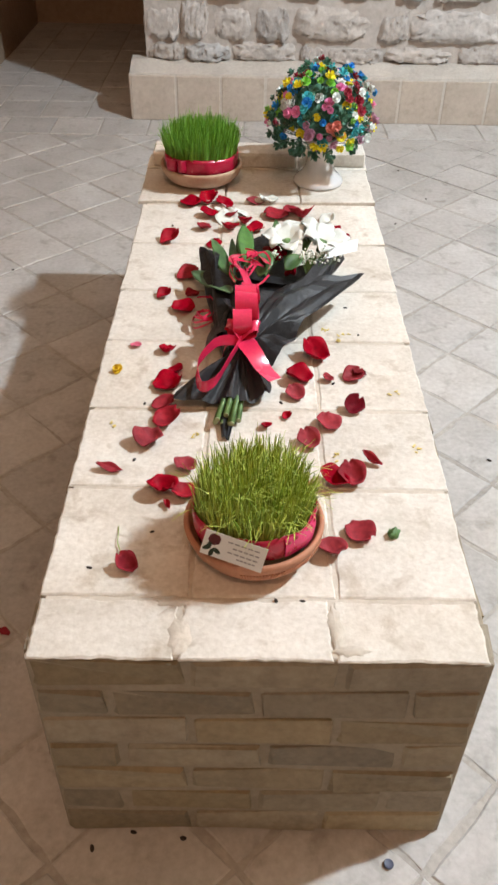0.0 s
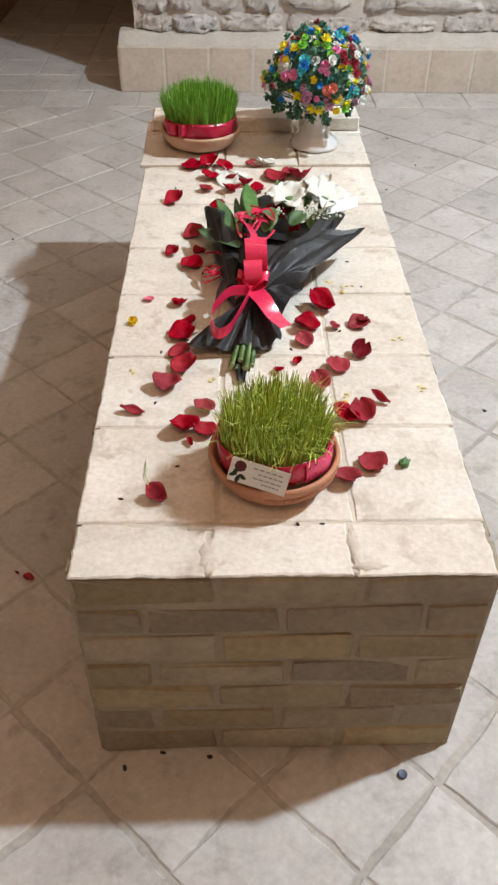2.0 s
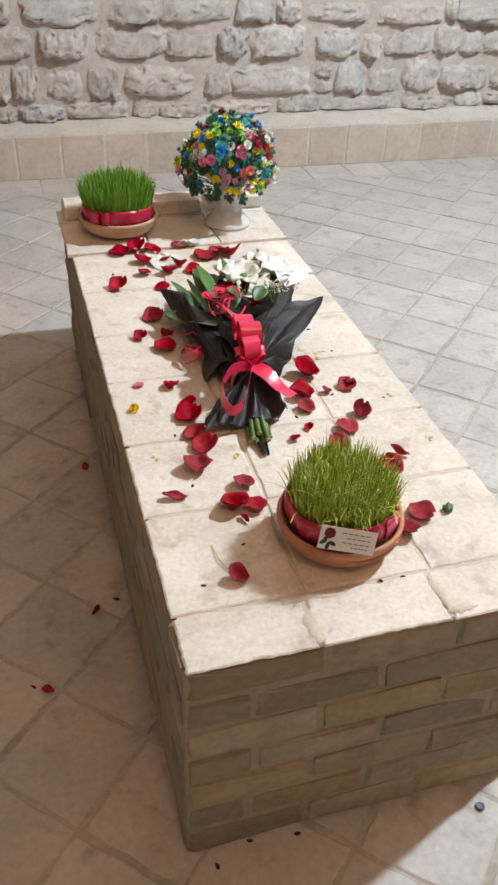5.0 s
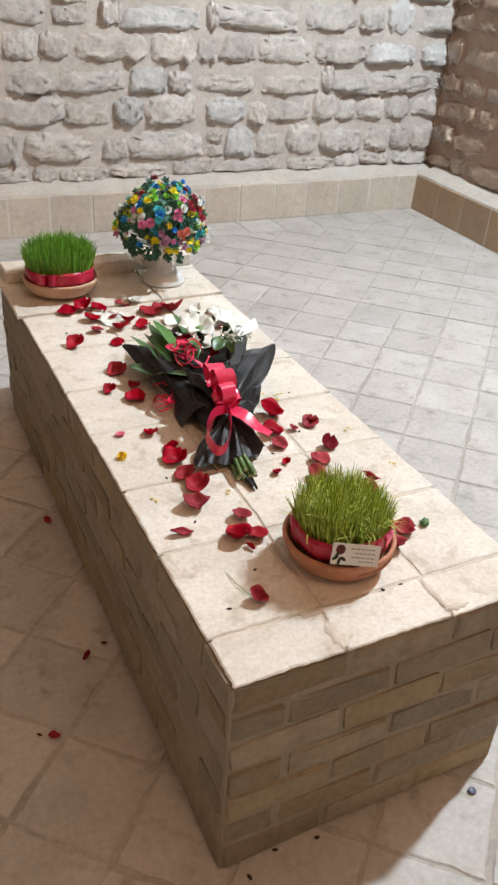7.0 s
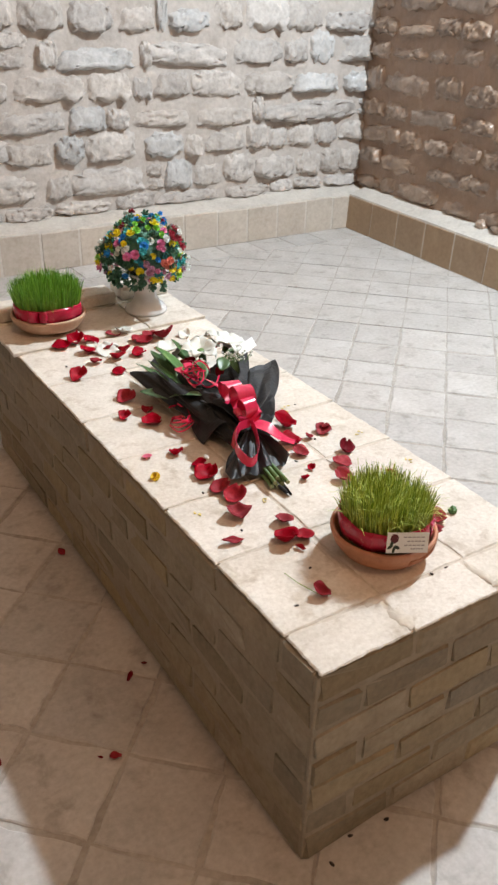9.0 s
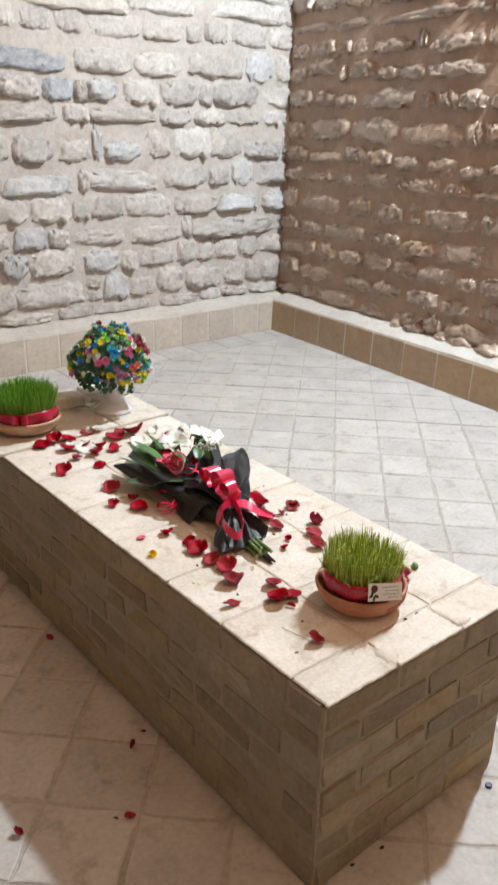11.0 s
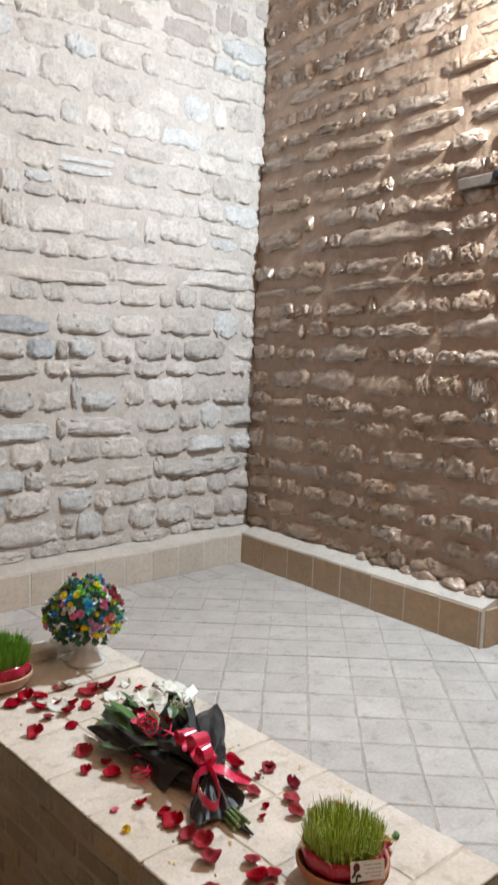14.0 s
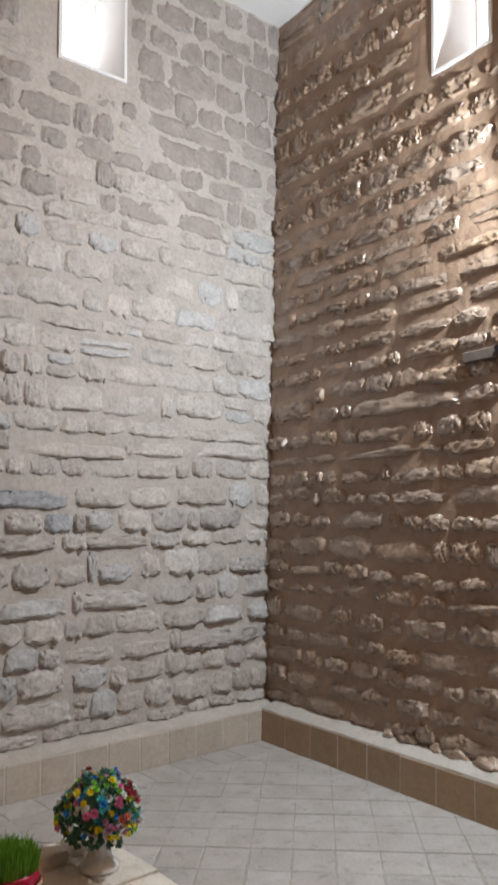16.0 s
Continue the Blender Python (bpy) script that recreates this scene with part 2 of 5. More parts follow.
def sheet(bm, fn, nu, nv, th):
    """A thin sheet with real thickness; fn(u, v) gives a point for u, v in 0..1."""
    p = np.array([[fn(i / nu, j / nv) for j in range(nv + 1)] for i in range(nu + 1)], float)
    du, dv = np.gradient(p, axis=0), np.gradient(p, axis=1)
    nrm = np.cross(du, dv)
    nrm /= np.linalg.norm(nrm, axis=2, keepdims=True) + 1e-9
    lay = [[[bm.verts.new(q) for q in row] for row in (p + nrm * th * k)] for k in (0.5, -0.5)]
    for a in lay:
        for i in range(nu):
            for j in range(nv):
                bm.faces.new((a[i][j], a[i + 1][j], a[i + 1][j + 1], a[i][j + 1]))
    rim = [(i, 0) for i in range(nu)] + [(nu, j) for j in range(nv)] + [(i, nv) for i in range(nu, 0, -1)] + [(0, j) for j in range(nv, 0, -1)]
    for (i, j), (k, q) in zip(rim, rim[1:] + rim[:1]):
        bm.faces.new((lay[0][i][j], lay[0][k][q], lay[1][k][q], lay[1][i][j]))


def tube(bm, pts, radius, n=6):
    pts = [Vector(p) for p in pts]
    rings = []
    for k, p in enumerate(pts):
        d = (pts[min(k + 1, len(pts) - 1)] - pts[max(k - 1, 0)]).normalized()
        a = d.orthogonal().normalized()
        b = d.cross(a)
        r = radius(k / (len(pts) - 1)) if callable(radius) else radius
        rings.append([bm.verts.new(p + r * (a * math.cos(2 * math.pi * q / n) + b * math.sin(2 * math.pi * q / n))) for q in range(n)])
    for a, b in zip(rings, rings[1:]):
        s = min(range(n), key=lambda q: (a[0].co - b[q].co).length)
        for q in range(n):
            bm.faces.new((a[q], a[(q + 1) % n], b[(q + 1 + s) % n], b[(q + s) % n]))
    bm.faces.new(rings[0])
    bm.faces.new(rings[-1])


def wob(x, y, z=0.0, scale=1.0):
    return noise.noise(Vector((x * scale, y * scale, z * scale)))


# ---- walls: local u along, v up, w out of the wall into the room ----
CORNER = Vector((3.10, 4.13, 0))
NORTH = Matrix(((1, 0, 0, -0.60), (0, 0, -1, 4.13), (0, 1, 0, 0), (0, 0, 0, 1)))
EDIR = Vector((-0.19, -2.56, 0)).normalized()
EAST = Matrix(((EDIR.x, 0.040, EDIR.y, CORNER.x), (EDIR.y, 0, -EDIR.x, CORNER.y), (0, 1, 0, 0), (0, 0, 0, 1)))
TOPZ = 6.2


def wall_body(name, m, rects, mat, label, depth=0.5, step=0.055, amp=0.017):
    bm = bmesh.new()
    for u0, u1, v0, v1 in rects:
        nu, nv = max(1, round((u1 - u0) / step)), max(1, round((v1 - v0) / step))
        g = [[None] * (nv + 1) for _ in range(nu + 1)]
        for i in range(nu + 1):
            for j in range(nv + 1):
                u, v = u0 + (u1 - u0) * i / nu, v0 + (v1 - v0) * j / nv
                w = amp * (wob(u, v, 3.1, 2.2) + 0.6 * wob(u, v, 7.7, 7.0))
                g[i][j] = bm.verts.new((u, v, w))
        for i in range(nu):
            for j in range(nv):
                bm.faces.new((g[i][j], g[i + 1][j], g[i + 1][j + 1], g[i][j + 1]))
        b = [bm.verts.new(c) for c in ((u0, v0, -depth), (u1, v0, -depth), (u1, v1, -depth), (u0, v1, -depth))]
        bm.faces.new(b[::-1])
        bm.faces.new([g[i][0] for i in range(nu + 1)][::-1] + [b[0], b[1]])
        bm.faces.new([g[i][nv] for i in range(nu + 1)] + [b[2], b[3]])
        bm.faces.new([g[0][j] for j in range(nv + 1)] + [b[3], b[0]])
        bm.faces.new([g[nu][j] for j in range(nv + 1)][::-1] + [b[1], b[2]])
    bm.transform(m)
    return tagged(part(name, bm, mat), label, "wall", kind="structure")


# north: window hole u 1.78..2.29 (x 1.18..1.69); east: window hole measured from the corner
NW = (1.78, 2.35, 5.08, 5.95)
EW = (1.80, 2.31, 4.87, 5.85)
NL, EL = 4.25, 2.62
wall_north = wall_body("wall_north", NORTH, [(0, NL, 0, NW[2]), (0, NW[0], NW[2], TOPZ), (NW[1], NL, NW[2], TOPZ), (NW[0], NW[1], NW[3], TOPZ)], M_WALL,
                       "wall of grey-beige rubble stone courses bedded in mortar")
wall_east = wall_body("wall_east", EAST, [(0, EL, 0, EW[2]), (0, EW[0], EW[2], TOPZ), (EW[1], EL, EW[2], TOPZ), (EW[0], EW[1], EW[3], TOPZ)], M_WALL_E,
                      "wall of brown glossy rubble stones bedded in mud mortar")


def window(name, m, hole):
    """A white plastered, splayed window with a steep sill and a thin glazing bar frame."""
    u0, u1, v0, v1 = hole
    win = tagged(new(name), "small high window with white plastered splayed reveals", "window", kind="structure")
    bm = bmesh.new()
    front_out = [(u0, v0, 0.012), (u1, v0, 0.012), (u1, v1, 0.012), (u0, v1, 0.012)]
    e = 0.025
    front_in = [(u0 + e, v0 + e, 0.014), (u1 - e, v0 + e, 0.014), (u1 - e, v1 - e, 0.014), (u0 + e, v1 - e, 0.014)]
    back_in = [(u0 + e, v0 + 0.28, -0.42), (u1 - e, v0 + 0.28, -0.42), (u1 - e, v1 - e, -0.42), (u0 + e, v1 - e, -0.42)]
    back_out = [(u0, v0, -0.48), (u1, v0, -0.48), (u1, v1, -0.48), (u0, v1, -0.48)]
    loops = [[bm.verts.new(c) for c in lp] for lp in (front_out, front_in, back_in, back_out)]
    for a, b in zip(loops, loops[1:] + loops[:1]):
        for k in range(4):
            bm.faces.new((a[k], a[(k + 1) % 4], b[(k + 1) % 4], b[k]))
    bm.transform(m)
    part("window_reveal", bm, M_PLASTER, win, "white plaster reveal with a steep sill")
    return win


M_SKYGLOW = bpy.data.materials.new("bright_sky")
M_SKYGLOW.use_nodes = True
M_SKYGLOW.node_tree.nodes["Principled BSDF"].inputs["Emission Color"].default_value = (0.90, 0.95, 1.0, 1)
M_SKYGLOW.node_tree.nodes["Principled BSDF"].inputs["Emission Strength"].default_value = 3.6


def sky_backdrop(m, hole):
    bm = bmesh.new()
    box(bm, hole[0] - 0.05, hole[1] + 0.05, hole[2], hole[3] + 0.05, -0.53, -0.51)
    bm.transform(m)
    tagged(part("backdrop", bm, M_SKYGLOW), "bright overcast sky outside the window", "sky", kind="structure")


sky_backdrop(NORTH, NW)
sky_backdrop(EAST, EW)
window("window_1", NORTH, NW)
window("window_2", EAST, EW)


# ---- closing walls, passages and ceiling ----
def plain_wall(name, x0, x1, y0, y1, z0, z1, label="unseen rough brown closing wall that warms bounced light"):
    bm = bmesh.new()
    box(bm, x0, x1, y0, y1, z0, z1)
    bmesh.ops.subdivide_edges(bm, edges=bm.edges, cuts=9, use_grid_fill=True)
    for v in bm.verts:
        v.co += Vector((wob(v.co.y, v.co.z, 1), wob(v.co.x, v.co.z, 5), 0)) * 0.01
    return tagged(part(name, bm, M_WALL_FAR), label, "wall", kind="structure")


plain_wall("wall_passage_back", -3.4, -0.30, 6.32, 6.5, 0, 2.6, "dark brown wall closing the passage")
plain_wall("wall_passage_side", -1.98, -1.70, 4.2, 6.30, 0, 2.6, "dark brown side wall of the passage")
plain_wall("wall_passage_jamb", -0.60, -0.30, 4.66, 6.30, 0, 2.6, "dark brown side wall of the passage")
plain_wall("wall_north_west", -3.3, -1.70, 3.97, 4.19, 0, 1.88)
# Unseen lintel and passage ceiling, hung low to block lamp light.
plain_wall("wall_north_lintel", -3.3, -0.62, 4.0, 4.6, 1.9, TOPZ)
plain_wall("wall_north_end", -0.62, 3.9, 4.64, 4.70, 0, 4.9, "rough outer face of the north wall")
plain_wall("passage_ceiling", -3.3, -0.32, 4.62, 6.3, 1.9, 2.4, "unseen passage ceiling that keeps light out")
plain_wall("wall_east_lintel", 2.93, 3.5, 0.25, 1.50, 2.6, TOPZ)
plain_wall("wall_east_south", 2.75, 3.5, -2.6, 0.23, 0, TOPZ)
plain_wall("wall_east_back", 4.4, 4.6, 0.0, 1.9, 0, 2.8, "dark wall closing the side passage")
plain_wall("side_passage_ceiling", 3.52, 4.4, 0.0, 1.9, 2.62, 2.8, "unseen passage ceiling that keeps light out")
plain_wall("side_passage_wall_a", 3.52, 4.4, -0.2, 0.0, 0, 2.6, "dark side wall of the passage")
plain_wall("side_passage_wall_b", 3.52, 4.4, 1.58, 1.8, 0, 2.6, "dark side wall of the passage")
plain_wall("wall_west", -3.5, -3.3, -2.8, 4.2, 0, TOPZ)
# Unseen wall, with a hole left for the added fill lamp.
SOUTH = [(-3.3, -0.6, 0, TOPZ), (0.2, 3.5, 0, TOPZ), (-0.6, 0.2, 0, 4.9), (-0.6, 0.2, 5.9, TOPZ)]
for u0, u1, v0, v1 in SOUTH:
    plain_wall("wall_south", u0, u1, -2.8, -2.6, v0, v1)
# Ceiling out of view, brown to cut the bounce and warm it.
bm = bmesh.new()
box(bm, -3.5, 4.0, -2.8, 4.7, TOPZ, TOPZ + 0.15)
bmesh.ops.subdivide_edges(bm, edges=bm.edges, cuts=12, use_grid_fill=True)
for v in bm.verts:
    v.co.z += 0.012 * wob(v.co.x, v.co.y, 2, 1.4)
tagged(part("ceiling", bm, M_WALL_FAR), "unseen brown ceiling that cuts and warms bounced light", "ceiling", kind="structure")
bm = bmesh.new()
lo = [bm.verts.new(c) for c in ((1.9, 4.20, TOPZ - 0.03), (3.45, 4.20, TOPZ - 0.03), (3.45, 2.7, TOPZ - 0.03))]
hi = [bm.verts.new(c) for c in ((1.9, 4.20, TOPZ - 0.002), (3.45, 4.20, TOPZ - 0.002), (3.45, 2.7, TOPZ - 0.002))]
bm.faces.new(lo[::-1])
bm.faces.new(hi)
for k in range(3):
    bm.faces.new((lo[k], lo[(k + 1) % 3], hi[(k + 1) % 3], hi[k]))
tagged(part("corner_plaster", bm, M_PLASTER), "white plaster in the corner of the ceiling", "ceiling", kind="structure")

# ---- ground under the tiles ----
bm = bmesh.new()
box(bm, -3.5, 4.6, -2.8, 6.5, -0.12, -0.0035)
bmesh.ops.subdivide_edges(bm, edges=bm.edges, cuts=20, use_grid_fill=True)
floor = tagged(part("floor", bm, M_GROUT), "floor of square pale fired tiles laid diagonally", "floor", kind="structure")


# ---- plinths ----
def plinth(name, m, length, mat, label, tile=0.25, gap=0.004, face=0.16, end=None):
    pl = tagged(new(name), label, "plinth", kind="structure")
    bm = bmesh.new()
    n = round(length / 0.12)
    rows = []
    for k in range(n + 1):
        u = length * k / n
        dz = 0.006 * wob(u, 1.0, 0, 5)
        rows.append([bm.verts.new(c) for c in ((u, 0.0, -0.05), (u, 0.0, face - 0.003), (u, 0.226, face - 0.003), (u, 0.246 + dz, face - 0.008 + dz), (u, 0.285 + dz * 2, 0.03), (u, 0.29, -0.05))])
    for a, b in zip(rows, rows[1:]):
        for q in range(6):
            bm.faces.new((a[q], a[(q + 1) % 6], b[(q + 1) % 6], b[q]))
    bm.faces.new(rows[0])
    bm.faces.new(rows[-1][::-1])
    bm.transform(m)
    part("mortar_ledge", bm, M_LEDGE, pl, "dusty pale mortar ledge")
    u, k = 0.0, 0
    rng = random.Random(5)
    while u < length - 0.02:
        w = min(tile + rng.uniform(-0.01, 0.01), length - u)
        bm = bmesh.new()
        box(bm, u + gap, u + w - gap, 0.0, 0.236 + rng.uniform(-0.003, 0.003), face - 0.03, face + rng.uniform(-0.002, 0.002), 0.005, 0.0008, rng)
        bm.transform(m)
        part("tile", bm, mat, pl)
        u += w
    if end:
        bm = bmesh.new()
        box(bm, end[0], end[1], 0.0, 0.235, -0.05, face - 0.033, 0.005)
        bm.transform(m)
        part("end_tile", bm, mat, pl)
    return pl


plinth("plinth_north", Matrix.Translation((-0.083, 0, 0)) @ NORTH, 3.79, M_PLINTH, "low beige tiled plinth along the stone wall", end=(-0.012, 0.02))
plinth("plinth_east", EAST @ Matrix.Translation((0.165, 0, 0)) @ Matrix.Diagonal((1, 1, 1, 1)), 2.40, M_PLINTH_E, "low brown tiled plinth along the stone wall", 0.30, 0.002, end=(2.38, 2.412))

# ---- brick tomb ----
TOMB_Z = 0.515
tomb = thing("brick_tomb", pose(0, 0, 0), "low rectangular tomb of yellow bricks topped with pale square tiles", "tomb")
bm = bmesh.new()
box(bm, -0.3280, 0.3400, 0.0002, 1.9505, 0.0, TOMB_Z - 0.012, 0.002)
part("mortar_core", bm, M_MORTAR, tomb, "earthy mortar between the bricks")
bm = bmesh.new()
box(bm, -0.318, 0.330, 0.000, 1.950, TOMB_Z - 0.0115, TOMB_Z - 0.0022, 0.002)
bmesh.ops.subdivide_edges(bm, edges=bm.edges, cuts=6, use_grid_fill=True)
for v in bm.verts:
    v.co.z += 0.0015 * wob(v.co.x, v.co.y, 0, 9)
part("top_mortar", bm, M_TOPJOINT, tomb, "pale mortar joints of the top")

BRICK_MESHES = {}


def brick_mesh(kind, length, height, depth, mat, seed):
    key = (kind, seed)
    if key not in BRICK_MESHES:
        rng = random.Random(seed * 7 + len(kind))
        bm = bmesh.new()
        box(bm, -length / 2, length / 2, -depth, 0, -height / 2, height / 2, 0.005, 0.0034, rng)
        me = bpy.data.meshes.new(kind)
        bmesh.ops.recalc_face_normals(bm, faces=bm.faces)
        bm.to_mesh(me)
        bm.free()
        me.materials.append(mat)
        BRICK_MESHES[key] = me
    return BRICK_MESHES[key]


def brick_side(m, length, phase, seed):
    rng = random.Random(seed)
    courses, ch = 7, (TOMB_Z - 0.0045) / 7
    for c in range(courses):
        u = 0.0
        first = 0.218 if (c + phase) % 2 else 0.112
        while u < length - 0.02:
            w = (first if u == 0.0 else 0.222) + rng.uniform(-0.008, 0.008)
            if length - u - w < 0.05:
                w = length - u
            kind = "brick" if w > 0.17 else "half_brick"
            nominal = 0.212 if w > 0.17 else 0.102
            me = brick_mesh(kind, nominal, 0.0605, 0.05, M_BRICK, rng.randrange(5))
            q = m @ pose(u + w / 2, rng.uniform(-0.001, 0.003), ch * (c + 0.50) + rng.uniform(-0.003, 0.003), rng.uniform(-0.8, 0.8), rng.uniform(-0.7, 0.7), rng.uniform(-0.6, 0.6))
            part("brick", me, None, tomb, m=q @ Matrix.Diagonal(((w - 0.011) / nominal, 1, 1, 1)))
            u += w


# local +y points out of the face
brick_side(pose(0.341, -0.003, 0, 0, 0, 180), 0.670, 1, 11)
brick_side(pose(-0.329, 0.002, 0, 0, 0, 90), 1.958, 0, 12)
brick_side(pose(0.342, 1.955, 0, 0, 0, -90), 1.950, 0, 13)
brick_side(pose(-0.329, 1.957, 0, 0, 0, 0), 0.670, 1, 14)

ROWS_Y = (-0.008, 0.103, 0.347, 0.575, 0.824, 1.055, 1.312, 1.575, 1.836, 1.962)
rng = random.Random(3)


def tile_piece(name, quad, z0, z1, mat, parent, rng, gap=0.005, bevel=0.004, rough_edge=0.0012, segs=5):
    """A tile over a four-cornered plan, its rim broken up a little and its top bevelled."""
    cx, cy = sum(p[0] for p in quad) / len(quad), sum(p[1] for p in quad) / len(quad)
    ring = []
    for k, a in enumerate(quad):
        b = quad[(k + 1) % len(quad)]
        for q in range(segs):
            f = q / segs
            ring.append((a[0] + (b[0] - a[0]) * f, a[1] + (b[1] - a[1]) * f))
    bm = bmesh.new()
    lo, mid, top = [], [], []
    for x, y in ring:
        d = Vector((cx - x, cy - y))
        d.normalize()
        j = rng.uniform(-1, 1) * rough_edge
        x, y = x + d.x * (gap + j), y + d.y * (gap + j)
        lo.append(bm.verts.new((x, y, z0)))
        mid.append(bm.verts.new((x, y, z1 - bevel * rng.uniform(0.5, 1.1))))
        top.append(bm.verts.new((x + d.x * bevel * 1.2, y + d.y * bevel * 1.2, z1)))
    n = len(ring)
    for k in range(n):
        bm.faces.new((lo[k], lo[(k + 1) % n], mid[(k + 1) % n], mid[k]))
        bm.faces.new((mid[k], mid[(k + 1) % n], top[(k + 1) % n], top[k]))
    bm.faces.new(top)
    bm.faces.new(lo[::-1])
    return part(name, bm, mat, parent)


for r in range(9):
    y0, y1 = ROWS_Y[r], ROWS_Y[r + 1]
    f0, f1 = y0 / 1.96, y1 / 1.96
    cols = (-0.328, -0.112, 0.112, 0.334) if r == 0 else (-0.329, -0.104 + 0.004 * (r % 3), 0.118 + 0.004 * (r % 2), 0.336)
    if r == 8:
        cols = (-0.330, -0.10, 0.128, 0.340)
    for c in range(3):
        lx0, lx1 = cols[c] + (0.012 if c else -0.006) * f0 * 1.0, cols[c + 1] + (0.014 if c < 2 else 0.022) * f0
        if r >= 7 and c == 0:
            lx0 -= 0.012
        sk = 0.012 * f0
        quad = [(lx0, y0 + sk * c / 3), (lx1, y0 + sk * (c + 1) / 3), (lx1, y1 + sk * (c + 1) / 3), (lx0, y1 + sk * c / 3)]
        lift = 0.007 if r >= 7 else 0.0
        tile_piece("top_tile", quad, TOMB_Z - 0.0042, TOMB_Z + rng.uniform(-0.001, 0.0015) + lift, M_TOP, tomb, rng, 0.0038, 0.003, 0.0021 if r == 0 else 0.0014, 16)
# smears of mortar over the front joints
for sx, sy, rx, ry in ((-0.108, 0.035, 0.017, 0.036), (-0.125, 0.098, 0.030, 0.011), (0.116, 0.05, 0.011, 0.045), (0.135, 0.012, 0.025, 0.010), (-0.112, 0.25, 0.008, 0.06), (0.116, 0.22, 0.007, 0.05)):
    bm = bmesh.new()
    hub = bm.verts.new((sx, sy, TOMB_Z + 0.0022))
    rim, foot = [], []
    for k in range(28):
        a = 2 * math.pi * k / 28
        f = 1 + 0.5 * wob(math.cos(a) + sx * 30, math.sin(a) + sy * 30, 0, 2.2) + rng.uniform(-0.12, 0.12)
        px, py = sx + rx * f * math.cos(a), max(-0.004, sy + ry * f * math.sin(a))
        rim.append(bm.verts.new((sx + (px - sx) * 0.8, sy + (py - sy) * 0.8, TOMB_Z + 0.0019)))
        foot.append(bm.verts.new((px, py, TOMB_Z - 0.001)))
    for k in range(28):
        q = (k + 1) % 28
        bm.faces.new((hub, rim[k], rim[q]))
        bm.faces.new((rim[k], foot[k], foot[q], rim[q]))
    part("mortar_smear", bm, M_TOPJOINT, tomb, "smeared pale mortar", True)
# raised bricks across the head of the tomb
for x0, x1, y0 in ((-0.325, -0.100, 1.845), (-0.092, 0.128, 1.845), (0.158, 0.350, 1.868)):
    bm = bmesh.new()
    box(bm, x0, x1, y0, y0 + 0.108, TOMB_Z + 0.0075, TOMB_Z + 0.053, 0.006, 0.0015, rng)
    part("head_brick", bm, M_TOP, tomb, "pale brick standing proud at the head")


# ---- wheat grass bowls ----
def grass(bm, radius, z0, height, count, rng, lean, width=0.0016, tangle=0.4):
    """Blades of five bent segments, thick at the root; tangle: the share whose tips bend over."""
    for _ in range(count):
        r, a = radius * math.sqrt(rng.random()), rng.uniform(0, 2 * math.pi)
        x, y = r * math.cos(a), r * math.sin(a)
        tuft = 0.5 * wob(x, y, height, 38) + 0.5 * wob(x, y, 3 + height, 90)
        h = height * (rng.uniform(0.74, 1.03) + 0.22 * tuft + 0.16 * (rng.random() < 0.06)) * (1.0 - 0.16 * (r / radius) ** 3)
        out = lean * (r / radius) ** 2 * rng.uniform(0.3, 1.5)
        b = 6.0 * wob(x, y, 8 + height, 30) + rng.gauss(0, 0.9)
        bent = rng.random() < tangle * (1.3 - 1.2 * (r / radius) ** 2)
        stray = rng.uniform(0.025, 0.062) if bent else rng.uniform(0.0, 0.016)
        drop = rng.uniform(0.10, 0.34) * h if bent else 0.0
        t = rng.uniform(0, math.pi)
        wx, wy = width * math.cos(t), width * math.sin(t)
        prev = None
        for s in (0.0, 0.35, 0.6, 0.78, 0.9, 1.0):
            bow = s ** 3 if bent else s * s
            px, py = x + out * math.cos(a) * s * s + stray * math.cos(b) * bow, y + out * math.sin(a) * s * s + stray * math.sin(b) * bow
            pz = z0 + h * s - drop * max(0.0, s - 0.55) ** 2 / 0.2
            k = 1.0 - 0.78 * s ** 1.5
            pair = (bm.verts.new((px - wx * k, py - wy * k, pz)), bm.verts.new((px + wx * k, py + wy * k, pz)))
            if prev:
                bm.faces.new((prev[0], prev[1], pair[1], pair[0]))
            prev = pair


def bowl_profile(r, h, foot):
    """Outside up to the rim and down the inside."""
    return [(foot, 0.0), (foot + 0.004, 0.004), (foot + (r - foot) * 0.55, h * 0.22), (r * 0.93, h * 0.52), (r * 0.985, h * 0.78), (r, h * 0.86), (r * 1.005, h * 0.93),
            (r * 0.99, h), (r * 0.95, h * 1.005), (r * 0.925, h * 0.96), (r * 0.90, h * 0.75), (r * 0.80, h * 0.5), (foot, h * 0.3)]


def band(bm, r, z0, z1, a0, a1, th, n=48, ripple=0.002):
    def fn(u, v):
        a = a0 + (a1 - a0) * u
        rr = r + ripple * math.sin(a * 9 + v * 2) + 0.003 * math.sin(v * math.pi)
        return (rr * math.cos(a), rr * math.sin(a), z0 + (z1 - z0) * v + 0.003 * math.sin(a * 3))
    sheet(bm, fn, n, 4, th)


pot_a = thing("wheatgrass_bowl", pose(-0.004, 0.216, TOMB_Z + 0.002), "terracotta bowl of yellow-green wheat grass with a crimson satin band", "plant", "wheat grass bowls")
bm = bmesh.new()
lathe(bm, bowl_profile(0.110, 0.062, 0.064), 56)
bowl = part("bowl", bm, M_TERRA, pot_a, "matt orange terracotta bowl", True)
bm = bmesh.new()
